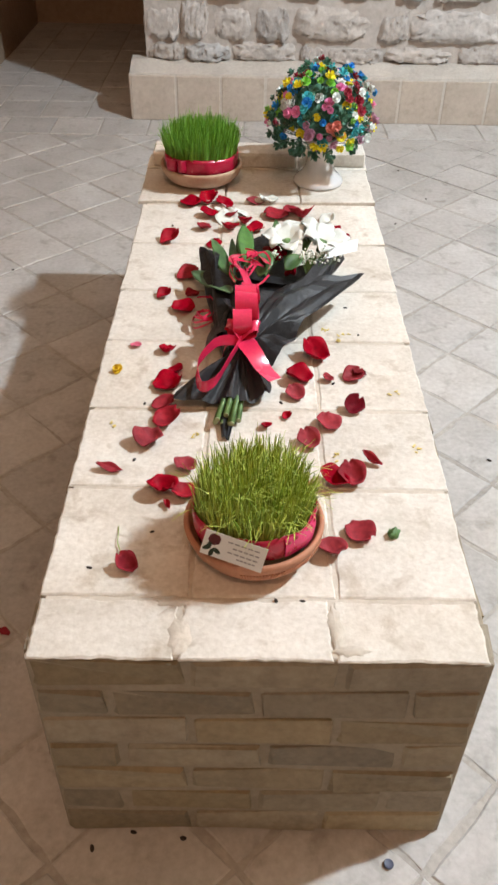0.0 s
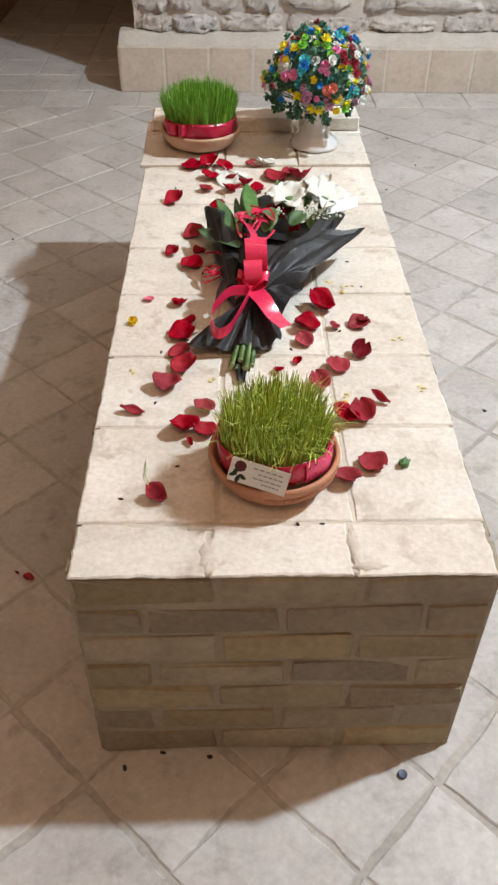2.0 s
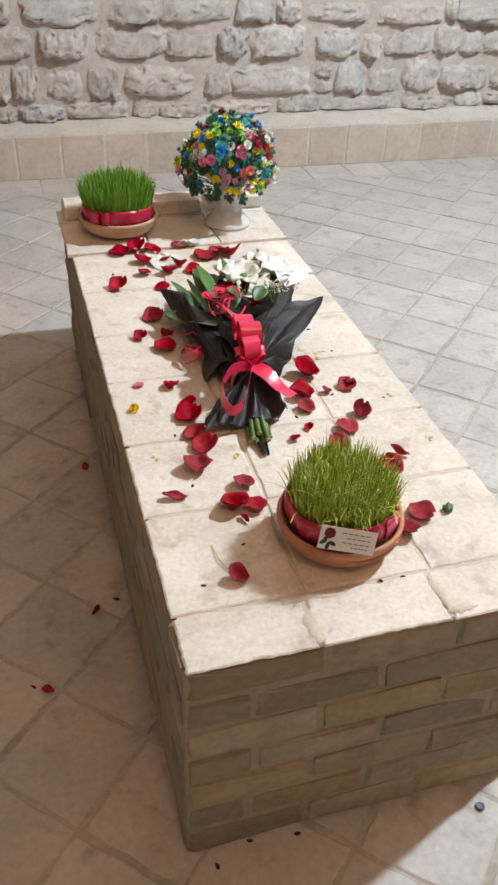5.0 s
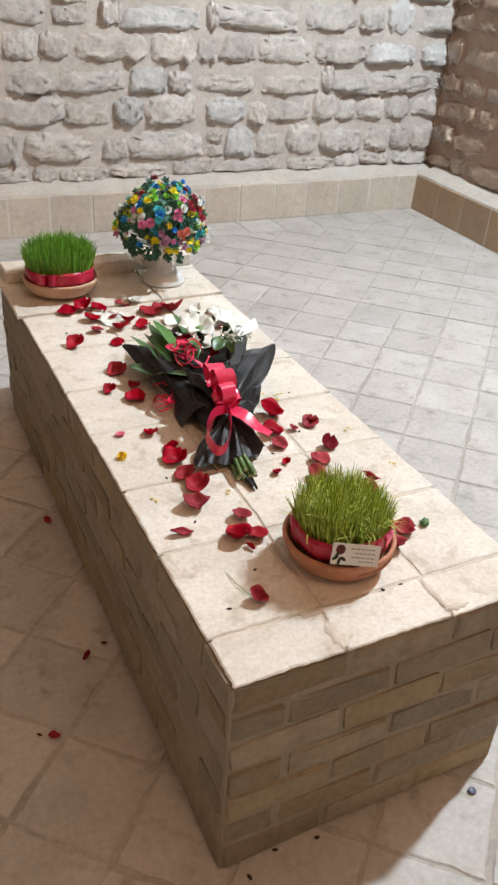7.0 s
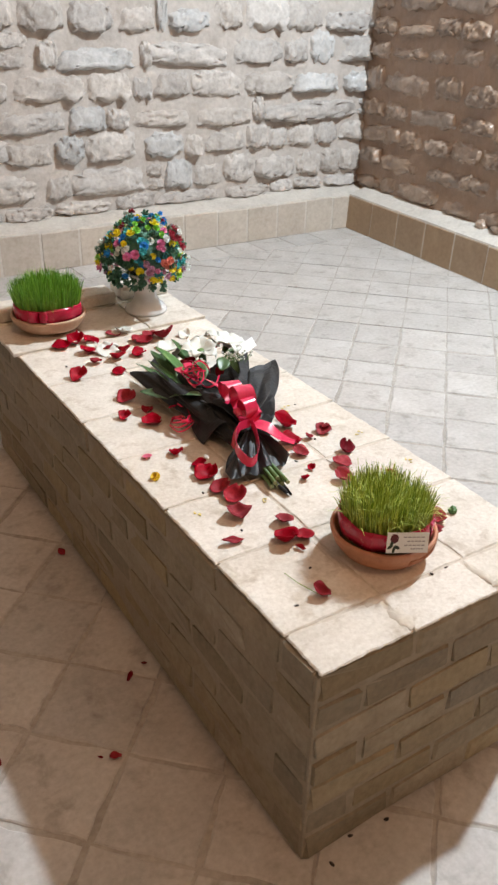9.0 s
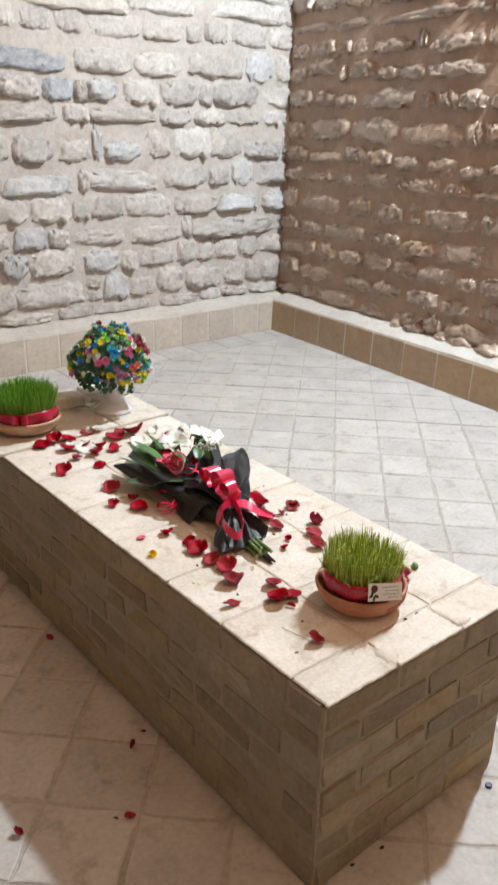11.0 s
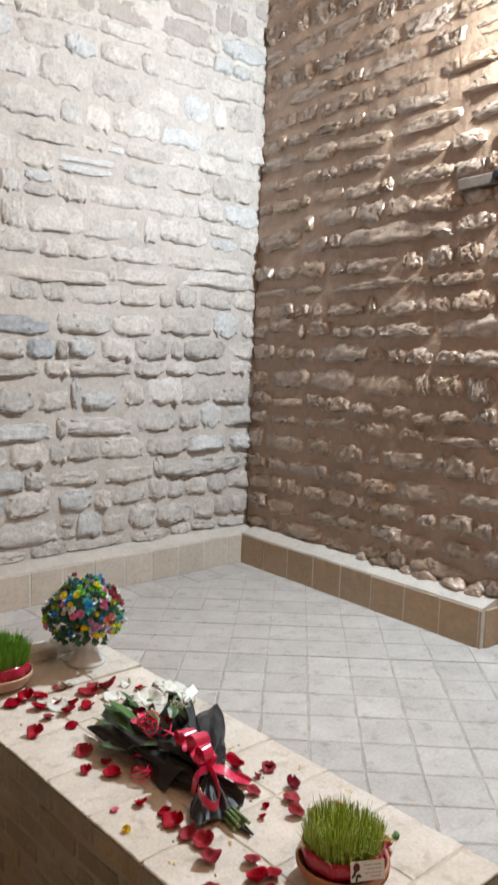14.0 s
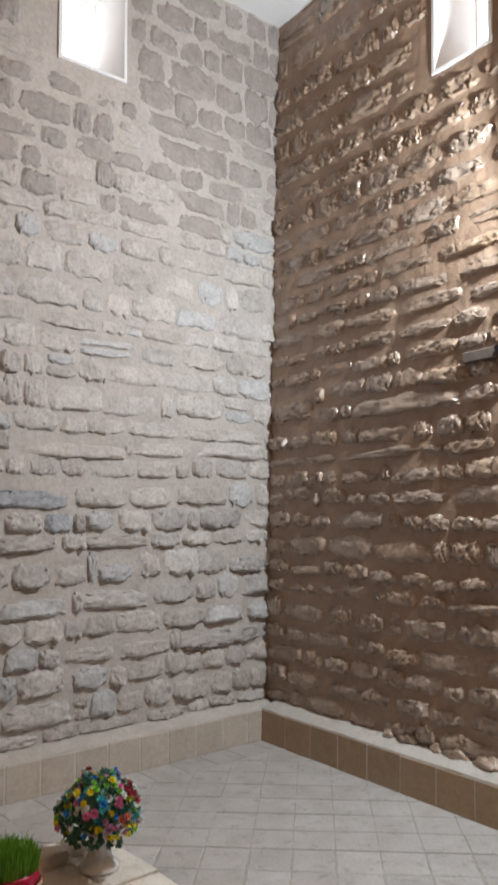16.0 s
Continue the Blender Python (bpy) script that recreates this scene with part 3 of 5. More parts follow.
for k in range(54):
    a = math.radians(-100 + k * 2.5)
    for row in range(2):
        rr, zz = (0.1065, 0.040) if row else (0.1025, 0.033)
        bmesh.ops.create_cube(bm, size=1, matrix=pose(rr * math.cos(a), rr * math.sin(a), zz, 0, 0, math.degrees(a)) @ Matrix.Diagonal((0.004, 0.0025, 0.006, 1)))
part("notched_rim", bm, M_TERRA, bowl, "row of pressed notches")
bm = bmesh.new()
lathe(bm, [(0.088, 0.03), (0.090, 0.050), (0.086, 0.064), (0.05, 0.070), (0.01, 0.071)], 40)
part("roots", bm, M_SOIL, pot_a, "matted brown wheat roots")
bm = bmesh.new()
grass(bm, 0.088, 0.066, 0.098, 3000, random.Random(21), 0.010, 0.0016, 0.5)
tagged(part("grass_tuft", bm, M_GRASS_A, pot_a, "dense yellow-green wheat blades"), kind="stuff")
bm = bmesh.new()
band(bm, 0.0935, 0.060, 0.101, 0, 2 * math.pi, 0.0012)
sash = part("satin_band", bm, M_SATIN, pot_a, "crimson satin band", True)
bm = bmesh.new()
band(bm, 0.0965, 0.061, 0.100, math.radians(-62), math.radians(-18), 0.001, 14, 0.0012)
part("pink_sheen_panel", bm, M_SATIN_PINK, sash, "pink printed stretch of the satin")
bm = bmesh.new()
for k in range(12):
    a, z = math.radians(-58 + (k % 6) * 7), 0.070 + 0.02 * (k // 6) + 0.004 * (k % 2)
    bmesh.ops.create_icosphere(bm, subdivisions=1, radius=0.004, matrix=pose(0.0985 * math.cos(a), 0.0985 * math.sin(a), z, 0, 0, math.degrees(a)) @ Matrix.Diagonal((0.2, 1, 1, 1)))
part("print_dots", bm, M_SATIN, sash, "dark red printed dots")
# gift card leaning against the band
cm = pose(-0.030, -0.1005, 0.090) @ pose(0, 0, 0, 70, 0, -10) @ pose(0, 0, 0, 0, 0, -12)
card = part("gift_card", (lambda b: (box(b, -0.047, 0.047, -0.020, 0.020, -0.0005, 0.0005), b)[1])(bmesh.new()), M_CARD, pot_a, "small white gift card with a printed dark rose", m=cm)
bm = bmesh.new()
for x, y, w in ((0.014, 0.011, 0.05), (0.019, 0.003, 0.042), (0.016, -0.005, 0.048), (0.022, -0.012, 0.03)):
    for k in range(5):
        box(bm, x - w / 2 + k * w / 5, x - w / 2 + (k + 0.75) * w / 5, y - 0.0011, y + 0.0011, 0.0006, 0.0009)
part("writing_bars", bm, M_INK, card, "lines of grey writing")
bm = bmesh.new()
for k in range(9):
    a = k * 2.4
    bmesh.ops.create_icosphere(bm, subdivisions=2, radius=0.0052, matrix=Matrix.Translation((-0.031 + 0.0045 * math.cos(a) * (k > 0), 0.008 + 0.0045 * math.sin(a) * (k > 0), 0.0006)) @ Matrix.Diagonal((1, 1, 0.08, 1)))
part("printed_rose", bm, M_ROSEPRINT, card, "dark red printed rose")
bm = bmesh.new()
for x, y, a in ((-0.039, -0.008, 30), (-0.024, -0.009, -25), (-0.031, -0.014, 80), (-0.036, -0.001, 60)):
    bmesh.ops.create_icosphere(bm, subdivisions=2, radius=0.007, matrix=pose(x, y, 0.0006, 0, 0, a) @ Matrix.Diagonal((1, 0.5, 0.06, 1)))
part("printed_leaves", bm, M_LEAFPRINT, card)

pot_b = thing("wheatgrass_bowl", pose(-0.165, 1.738, TOMB_Z + 0.0085), "pale clay bowl of bright green wheat grass with crimson bow", "plant", "wheat grass bowls")
bm = bmesh.new()
lathe(bm, bowl_profile(0.124, 0.058, 0.070), 56)
part("bowl", bm, M_TERRA_PALE, pot_b, "smooth pale clay bowl", True)
bm = bmesh.new()
lathe(bm, [(0.10, 0.03), (0.102, 0.05), (0.098, 0.064), (0.01, 0.071)], 40)
part("roots", bm, M_SOIL, pot_b)
bm = bmesh.new()
grass(bm, 0.106, 0.066, 0.118, 3200, random.Random(22), 0.014, 0.0016, 0.15)
tagged(part("grass_tuft", bm, M_GRASS_B, pot_b, "dense bright green wheat blades"), kind="stuff")
bm = bmesh.new()
band(bm, 0.108, 0.050, 0.096, 0, 2 * math.pi, 0.0012)
sash = part("satin_band", bm, M_SATIN, pot_b, "crimson satin band", True)
bm = bmesh.new()
for sgn in (-1, 1):
    def loop(u, v, sgn=sgn):
        a = math.radians(-125) + sgn * 0.26 * math.sin(u * math.pi)
        r = 0.113 + 0.020 * math.sin(u * 2 * math.pi) * (1 if u < 0.5 else 0.4)
        return (r * math.cos(a), r * math.sin(a), 0.058 + 0.035 * v + 0.008 * math.sin(u * 5))
    sheet(bm, loop, 16, 4, 0.001)
part("bow", bm, M_SATIN, pot_b, "tied crimson bow", True)

# ---- vase with artificial flowers ----
vase = thing("flower_vase", pose(0.192, 1.735, TOMB_Z + 0.0085), "white glazed pedestal vase with a dome of multicoloured artificial flowers", "vase")
bm = bmesh.new()
lathe(bm, [(0.064, 0.0), (0.075, 0.004), (0.076, 0.010), (0.070, 0.020), (0.052, 0.036), (0.041, 0.056), (0.037, 0.078), (0.037, 0.098), (0.043, 0.118), (0.055, 0.14), (0.050, 0.142), (0.038, 0.12), (0.03, 0.10)], 44)
part("pedestal_vase", bm, M_CERAMIC, vase, "white glazed ceramic pedestal", True)


def blossom_mesh(name, mat, rng, lobes=5, r=0.0135):
    bm = bmesh.new()
    for k in range(lobes * 2 - 1):
        inner = k >= lobes
        a = 2 * math.pi * (k + 0.5 * inner) / (lobes - inner)

        def fn(u, v, a=a, inner=inner):
            s = (v - 0.5) * 1.25 * math.sin(min(1, u + 0.22) * math.pi * 0.66)
            q = r * (0.1 + u) * (0.62 if inner else 1.0)
            lift = (1.15 if inner else 0.45) * u ** 1.4
            return (q * math.cos(a + s), q * math.sin(a + s), r * (lift + 0.10 * math.cos(s * 5)))
        sheet(bm, fn, 2, 2, 0.0007)
    bmesh.ops.create_icosphere(bm, subdivisions=1, radius=r * 0.25, matrix=Matrix.Translation((0, 0, r * 0.15)))
    bmesh.ops.recalc_face_normals(bm, faces=bm.faces)
    me = bpy.data.meshes.new(name)
    bm.to_mesh(me)
    bm.free()
    me.materials.append(mat)
    return me


rng = random.Random(40)
blooms = [blossom_mesh("blossom", mt, rng, 5 + k % 2, 0.0132) for k, mt in enumerate(M_BLOOMS)]
bm = bmesh.new()
bmesh.ops.create_icosphere(bm, subdivisions=3, radius=1)
for v in bm.verts:
    d = v.co.normalized()
    k = 0.100 + 0.02 * wob(d.x, d.y, d.z, 4)
    v.co = Vector((d.x * k, d.y * k, 0.205 + d.z * k * (0.85 if d.z > 0 else 0.55)))
part("foliage_core", bm, M_BLOOMS[8], vase, "dark green inner foliage")


def dome_direction(k, n, low):
    zc = 1 - (1 - low) * (k + 0.5) / n
    rr, a = math.sqrt(max(0, 1 - zc * zc)), k * 2.39996 + rng.uniform(-0.15, 0.15)
    return Vector((rr * math.cos(a), rr * math.sin(a), zc))


# sprigs of one colour each, three to six blossoms a sprig
SPRIGS = []
for k in range(74):
    d = dome_direction(k, 74, -0.55)
    pool = (8, 4, 4, 6, 0, 5, 8, 2) if d.z < -0.15 else (2, 0, 1, 3, 6, 2, 0, 7, 5, 3, 1, 7, 4, 2, 8, 9)
    SPRIGS.append((d, rng.choice(pool), rng.uniform(-0.022, 0.016)))
bm = bmesh.new()
N_BLOOM = 290
for k in range(N_BLOOM):
    d = dome_direction(k, N_BLOOM, -0.55)
    sprig = max(SPRIGS, key=lambda q: q[0].dot(d))
    rad = 0.143 + sprig[2] + rng.uniform(-0.012, 0.010)
    low = max(0.0, -d.z)
    p = Vector((d.x * rad * (1 + 0.12 * low), d.y * rad * (1 + 0.12 * low), 0.200 + d.z * rad * (0.94 if d.z > 0 else 0.80)))
    me = blooms[sprig[1] if rng.random() < 0.6 else rng.choice((7, 0, 3, 1, 7, 6, 2, 5, 8))]
    q = d.to_track_quat("Z", "Y").to_matrix().to_4x4()
    part("blossom", me, None, vase, m=Matrix.Translation(p) @ q @ pose(0, 0, 0, rng.uniform(-25, 25), rng.uniform(-25, 25), rng.uniform(0, 360)) @ Matrix.Scale(rng.uniform(0.65, 1.15), 4))
    if k % 2:
        tube(bm, [(0, 0, 0.10), (p.x * 0.45, p.y * 0.45, 0.10 + (p.z - 0.10) * 0.6), p], 0.0012, 4)
tagged(part("stems", bm, M_BLOOMS[8], vase, "thin dark green stems"), kind="stuff")
leafm = blossom_mesh("leaflet", M_BLOOMS[8], rng, 4, 0.013)
for k in range(80):
    a, zc = rng.uniform(0, 2 * math.pi), rng.uniform(-0.72, 0.75)
    rr = math.sqrt(1 - zc * zc)
    d = Vector((rr * math.cos(a), rr * math.sin(a), zc))
    p = Vector((d.x * 0.134, d.y * 0.134, 0.195 + d.z * 0.12))
    part("leaf", leafm, None, vase, m=Matrix.Translation(p) @ d.to_track_quat("Z", "Y").to_matrix().to_4x4() @ pose(0, 0, 0, rng.uniform(-40, 40), rng.uniform(-40, 40)) @ Matrix.Scale(rng.uniform(0.8, 1.4), 4))


# ---- wrapped bouquet: local y along the axis towards the blooms, origin at the waist ----
BQ = pose(-0.030, 0.690, TOMB_Z + 0.003, 0, 0, -7)
bouquet = thing("wrapped_bouquet", BQ, "white lilies wrapped in black paper, tied with coral ribbon", "bouquet")


def wrap_main(u, v):
    """Cone of paper from the waist to the mouth; u round it, v along it."""
    a = 2 * math.pi * u
    top = max(0.0, math.sin(a))
    end = 0.42 - 0.24 * top ** 1.2 + 0.02 * math.sin(a * 3 + 1) + (0.045 if abs(math.cos(a)) > 0.8 else 0)
    y = 0.01 + (end - 0.01) * v
    s = y / 0.40
    rx = 0.030 + 0.125 * s ** 0.85
    rz = 0.026 + 0.030 * s
    fold = 1 + 0.10 * (1 - 0.4 * v) * math.sin(a * 9 + 5 * v) * (0.4 + v) + 0.05 * math.sin(a * 17 + 3 * v)
    return (rx * math.cos(a) * fold + 0.015 * s, y, rz + 0.004 + max(-0.92, math.sin(a) * fold) * rz + 0.012 * s * (math.cos(a) > 0.5))


bm = bmesh.new()
sheet(bm, wrap_main, 96, 16, 0.0009)
wrap = part("paper_wrap", bm, M_WRAP, bouquet, "creased black wrapping paper", True)


FAN = ((-5, 0.05), (20, 0.085), (38, 0.15), (46, 0.26), (54, 0.412), (57, 0.35), (65, 0.295), (82, 0.220), (97, 0.185), (112, 0.17))
TAIL = ((196, 0.05), (215, 0.12), (230, 0.178), (238, 0.15), (252, 0.125), (268, 0.115), (290, 0.115), (308, 0.108), (330, 0.075), (352, 0.05))


def fan(table, u):
    a = table[0][0] + (table[-1][0] - table[0][0]) * u
    return math.radians(a), float(np.interp(a, [t[0] for t in table], [t[1] for t in table]))


def pleat(x):
    """A crisp zigzag between -1 and 1."""
    return 4 * abs(x - math.floor(x) - 0.5) - 1


def flap_right(u, v):
    # pleated panel that fans out from the waist to a raised, pointed rim
    a, r = fan(FAN, u)
    rr = r * (0.05 + 0.95 * v)
    low = max(0.0, 1 - u * 2.6)
    z = 0.058 + 0.034 * math.sin(min(1, v * 1.15) * math.pi * 0.8) * (1 - low * 0.6) - 0.052 * low * v * v
    z += (0.010 * pleat(u * 4.7 + 0.1 * v) + 0.006 * pleat(u * 9.3 + v * 0.5 + 0.3)) * min(1, 0.25 + v * 1.6) * (1 - 0.45 * v) + 0.012 * v * v * (0.3 < u < 0.6)
    z += 0.004 * wob(u * 9, v * 7, 3)
    return (rr * math.cos(a), 0.01 + rr * math.sin(a), z)


def flap_left(u, v):
    x = -0.040 - 0.050 * v - 0.008 * math.sin(u * 8)
    y = 0.05 + 0.30 * u + 0.03 * v
    z = 0.078 * (1 - v ** 1.6) * (0.75 + 0.25 * u) + 0.004 + (0.009 * pleat(u * 3.3 + v * 0.4) + 0.006 * math.sin(u * 13 + v * 3)) * (1 - 0.6 * v)
    return (x + 0.030 * u * v, y, z)


def back_sheet(u, v):
    # sheet under the blooms, with a ragged far edge
    return (-0.065 + 0.23 * u, 0.365 + v * (0.20 + 0.05 * math.sin(u * 7) - 0.07 * u), 0.008 + 0.03 * abs(u - 0.5) + 0.008 * math.sin(u * 11 + v * 5) * v + 0.012)


def tail_fan(u, v):
    a, r = fan(TAIL, u)
    rr = r * (0.08 + 0.92 * v)
    z = 0.058 - 0.046 * v ** 1.3 + (0.012 * pleat(u * 4.3) + 0.007 * pleat(u * 8.1 + v * 0.5)) * min(1, v * 2) * (1 - 0.3 * v) + 0.012
    return (rr * math.cos(a), -0.005 + rr * math.sin(a), z)


def tail_tip(u, v):
    return (-0.012 + 0.045 * (u - 0.5) * (1 - 0.7 * v) + 0.012 * v, -0.10 - 0.115 * v, 0.016 + 0.005 * math.sin(u * 6) - 0.010 * v)


for fn_, nm in ((flap_right, "wrap_wing"), (flap_left, "wrap_side"), (back_sheet, "wrap_back"), (tail_fan, "wrap_tail"), (tail_tip, "wrap_tail")):
    bm = bmesh.new()
    sheet(bm, fn_, 90 if fn_ in (flap_right, tail_fan) else 24, 14, 0.0009)
    part(nm, bm, M_WRAP, bouquet)

rng = random.Random(50)
for k in range(7):
    x = -0.020 + 0.011 * (k % 4) + 0.004 * (k // 4)
    z = 0.014 + 0.012 * (k // 4)
    bm = bmesh.new()
    tube(bm, [(x * 0.8, 0.03, z + 0.01), (x, -0.08, z), (x * 1.3, -0.160 - 0.030 * rng.random(), z - 0.004)], rng.uniform(0.0045, 0.0062), 8)
    end_y = min(v.co.y for v in bm.verts)
    ends = [v.co.copy() for v in bm.verts if v.co.y < end_y + 0.0045]
    st = part("stem", bm, M_STEM, bouquet, "pale green cut stem", True)
    mid = sum(ends, Vector()) / len(ends)
    bm = bmesh.new()
    bmesh.ops.create_cone(bm, cap_ends=True, segments=10, radius1=0.0052, radius2=0.0050, depth=0.002, matrix=Matrix.Translation(mid + Vector((0, -0.0015, 0))) @ pose(0, 0, 0, 90))
    part("cut_end", bm, M_STEM_CUT, st, "pale cut end")


def leaf_fn(p0, direction, length, width, arch, roll=0.0):
    d = Vector(direction).normalized()
    side = d.cross(Vector((0, 0, 1))).normalized()
    side = Matrix.Rotation(roll, 3, d) @ side
    up = side.cross(d)

    def fn(u, v):
        w = width * math.sin(math.pi * min(1, u * 0.94 + 0.03)) ** 0.8 * (1 - 0.25 * u)
        return Vector(p0) + d * length * u + side * (v - 0.5) * w + up * (arch * math.sin(u * 2.4) + 0.25 * w * abs(v - 0.5))
    return fn


LEAVES = ((-0.045, 0.34, 0.05, -0.03, 0.16, 0.03, 0.15, 0.034), (-0.08, 0.28, 0.05, -0.06, 0.15, 0.02, 0.16, 0.045), (-0.07, 0.22, 0.04, -0.10, 0.09, 0.0, 0.13, 0.055),
          (0.05, 0.36, 0.06, 0.02, 0.14, 0.03, 0.15, 0.03), (0.10, 0.33, 0.06, 0.08, 0.08, 0.02, 0.10, 0.04), (0.00, 0.26, 0.07, 0.01, 0.06, 0.02, 0.08, 0.05),
          (0.13, 0.40, 0.04, 0.09, 0.10, 0.01, 0.11, 0.035), (0.02, 0.40, 0.06, -0.01, 0.12, 0.02, 0.14, 0.032), (-0.050, 0.150, 0.082, -0.05, 0.05, -0.022, 0.095, 0.062), (-0.035, 0.30, 0.075, -0.03, 0.16, 0.02, 0.17, 0.045), (0.060, 0.27, 0.085, 0.03, 0.05, 0.01, 0.06, 0.045),
          (-0.055, 0.24, 0.060, -0.035, 0.20, 0.00, 0.22, 0.026), (-0.030, 0.28, 0.070, -0.015, 0.20, 0.00, 0.21, 0.022), (-0.075, 0.20, 0.045, -0.05, 0.16, -0.01, 0.20, 0.036))
for x, y, z, dx, dy, dz, ln, w in LEAVES:
    y += 0.045
    bm = bmesh.new()
    sheet(bm, leaf_fn((x, y, z), (dx, dy, dz), ln, w, 0.008, rng.uniform(-0.4, 0.4)), 10, 6, 0.0008)
    part("leaf", bm, M_LEAF, bouquet, "long dark green leaf", True)


def lily(name, c, facing, size, n=6):
    q = Vector(facing).to_track_quat("Z", "Y").to_matrix().to_4x4()
    head = part(name, (lambda b: (bmesh.ops.create_cone(b, cap_ends=True, segments=10, radius1=0.006, radius2=0.012, depth=0.03, matrix=Matrix.Translation((0, 0, -0.01))), b)[1])(bmesh.new()),
                M_STEM, bouquet, "white lily bloom", True, Matrix.Translation((c[0], c[1] + 0.045, c[2])) @ q)
    for k in range(n):
        a, rl = 2 * math.pi * k / n + 0.3, 1 if k % 2 else 0.82

        def fn(u, v, a=a, rl=rl):
            w = 0.74 * math.sin(math.pi * min(1, 0.16 + u * 0.84)) ** 0.6
            r = size * rl * (0.10 + u * 0.95)
            s = (v - 0.5) * w * size
            z = size * (0.75 * u - 0.55 * u ** 3) + 0.10 * size * math.sin(u * 8 + v * 4 + a) * u + abs(v - 0.5) * 0.10 * size
            return (r * math.cos(a) - s * math.sin(a), r * math.sin(a) + s * math.cos(a), z)
        bm = bmesh.new()
        sheet(bm, fn, 9, 6, 0.0008)
        part("petal", bm, M_WHITE_PETAL, head, "", True)


lily("lily", (0.050, 0.395, 0.095), (-0.1, -0.2, 1), 0.060)
lily("lily", (0.135, 0.405, 0.095), (0.35, -0.1, 1), 0.068)
lily("lily", (0.095, 0.485, 0.060), (0.2, 0.8, 0.7), 0.056)
lily("lily", (0.030, 0.500, 0.050), (-0.3, 0.8, 0.5), 0.036)


def gyp(c, r, n, seed):
    rg = random.Random(seed)
    c = (c[0], c[1] + 0.040, c[2] + 0.012)
    stems, dots = bmesh.new(), bmesh.new()
    for _ in range(n):
        p = Vector((c[0] + rg.gauss(0, r), c[1] + rg.gauss(0, r * 0.7), c[2] + abs(rg.gauss(0, r * 0.5))))
        tube(stems, [(c[0] * 0.9, c[1] - 0.06, c[2] - 0.02), p], 0.0006, 3)
        bmesh.ops.create_icosphere(dots, subdivisions=1, radius=rg.uniform(0.002, 0.0045), matrix=Matrix.Translation(p))
    sp = part("filler_sprig", stems, M_STEM, bouquet, "fine sprig of tiny white flowers")
    part("tiny_flowers", dots, M_WHITE_PETAL, sp)


gyp((0.125, 0.330, 0.075), 0.024, 60, 60)
gyp((0.015, 0.335, 0.075), 0.014, 22, 61)
for c in ((0.02, 0.40, 0.07), (0.035, 0.38, 0.068), (0.01, 0.415, 0.065), (0.135, 0.29, 0.07), (0.07, 0.30, 0.07)):
    bm = bmesh.new()
    for k in range(5):
        bmesh.ops.create_icosphere(bm, subdivisions=2, radius=0.013, matrix=pose(c[0] + rng.uniform(-0.008, 0.008), c[1] + 0.045 + rng.uniform(-0.008, 0.008), c[2], rng.uniform(0, 180), rng.uniform(0, 180)) @ Matrix.Diagonal((1, 0.7, 0.35, 1)))
    part("rose_head", bm, M_PETAL, bouquet, "dark red rose among the leaves", True)
bm = bmesh.new()
sheet(bm, lambda u, v: (0.145 + 0.075 * u, 0.370 + 0.035 * v + 0.05 * u, 0.092 + 0.014 * v + 0.004 * u), 4, 3, 0.0008)
part("note_card", bm, M_CARD, bouquet, "blank white note card")


# ribbon: flat strips along curves
def ribbon(name, pts, width, tilt, n=40, parent=bouquet, label="", across=(1, 0, 0)):
    pts = [Vector(p) for p in pts]

    def at(t):
        f = t * (len(pts) - 1)
        i = min(int(f), len(pts) - 2)
        f -= i
        p0, p1, p2, p3 = pts[max(i - 1, 0)], pts[i], pts[i + 1], pts[min(i + 2, len(pts) - 1)]
        return 0.5 * (2 * p1 + (p2 - p0) * f + (2 * p0 - 5 * p1 + 4 * p2 - p3) * f * f + (3 * p1 - p0 - 3 * p2 + p3) * f ** 3)

    ax = Vector(across)

    def fn(u, v):
        p = at(u)
        d = (at(min(1, u + 0.01)) - at(max(0, u - 0.01))).normalized()
        w = (ax - d * ax.dot(d)).normalized() if abs(ax.dot(d)) < 0.95 else d.orthogonal().normalized()
        w = Matrix.Rotation(tilt * math.sin(u * 5), 3, d) @ w
        return p + w * (v - 0.5) * width
    bm = bmesh.new()
    sheet(bm, fn, n, 3, 0.0006)
    return part(name, bm, M_RIBBON, parent, label)


# stacked round loops that stand up along the wrap
for k, (ly, lz, lr, lw, turn) in enumerate(((0.018, 0.118, 0.023, 0.042, 10), (0.054, 0.130, 0.028, 0.050, -9), (0.098, 0.128, 0.023, 0.048, 7), (0.136, 0.118, 0.018, 0.040, -12))):
    tw = math.radians(turn)
    pts = [(0.004 * math.sin(k * 2.1) - 0.05 * (ly - 0.05) * math.sin(tw) + 0.003 * math.sin(q), ly + lr * math.sin(q * 0.9 + 2.9) * 0.95, lz + lr * math.cos(q * 0.9 + 2.9) * 1.15) for q in range(8)]
    ribbon("ribbon_loop", pts, lw * 0.9, 0.12, 64, label="glossy coral ribbon loop", across=(math.cos(tw), math.sin(tw), 0.05))
for sx in (-1, 1):
    ribbon("ribbon_loop", [(0.0, 0.0, 0.092), (sx * 0.020, 0.006, 0.114), (sx * 0.032, 0.014, 0.112), (sx * 0.026, 0.016, 0.098), (sx * 0.004, 0.004, 0.092)], 0.026, 0.1, 30, across=(0.1 * sx, 1, 0.2))
ribbon("ribbon_tie", [(-0.042, 0.008, 0.020), (-0.032, 0.004, 0.070), (0.0, 0.0, 0.089), (0.030, 0.004, 0.076), (0.040, 0.006, 0.020)], 0.022, 0.05, across=(0, 1, 0))
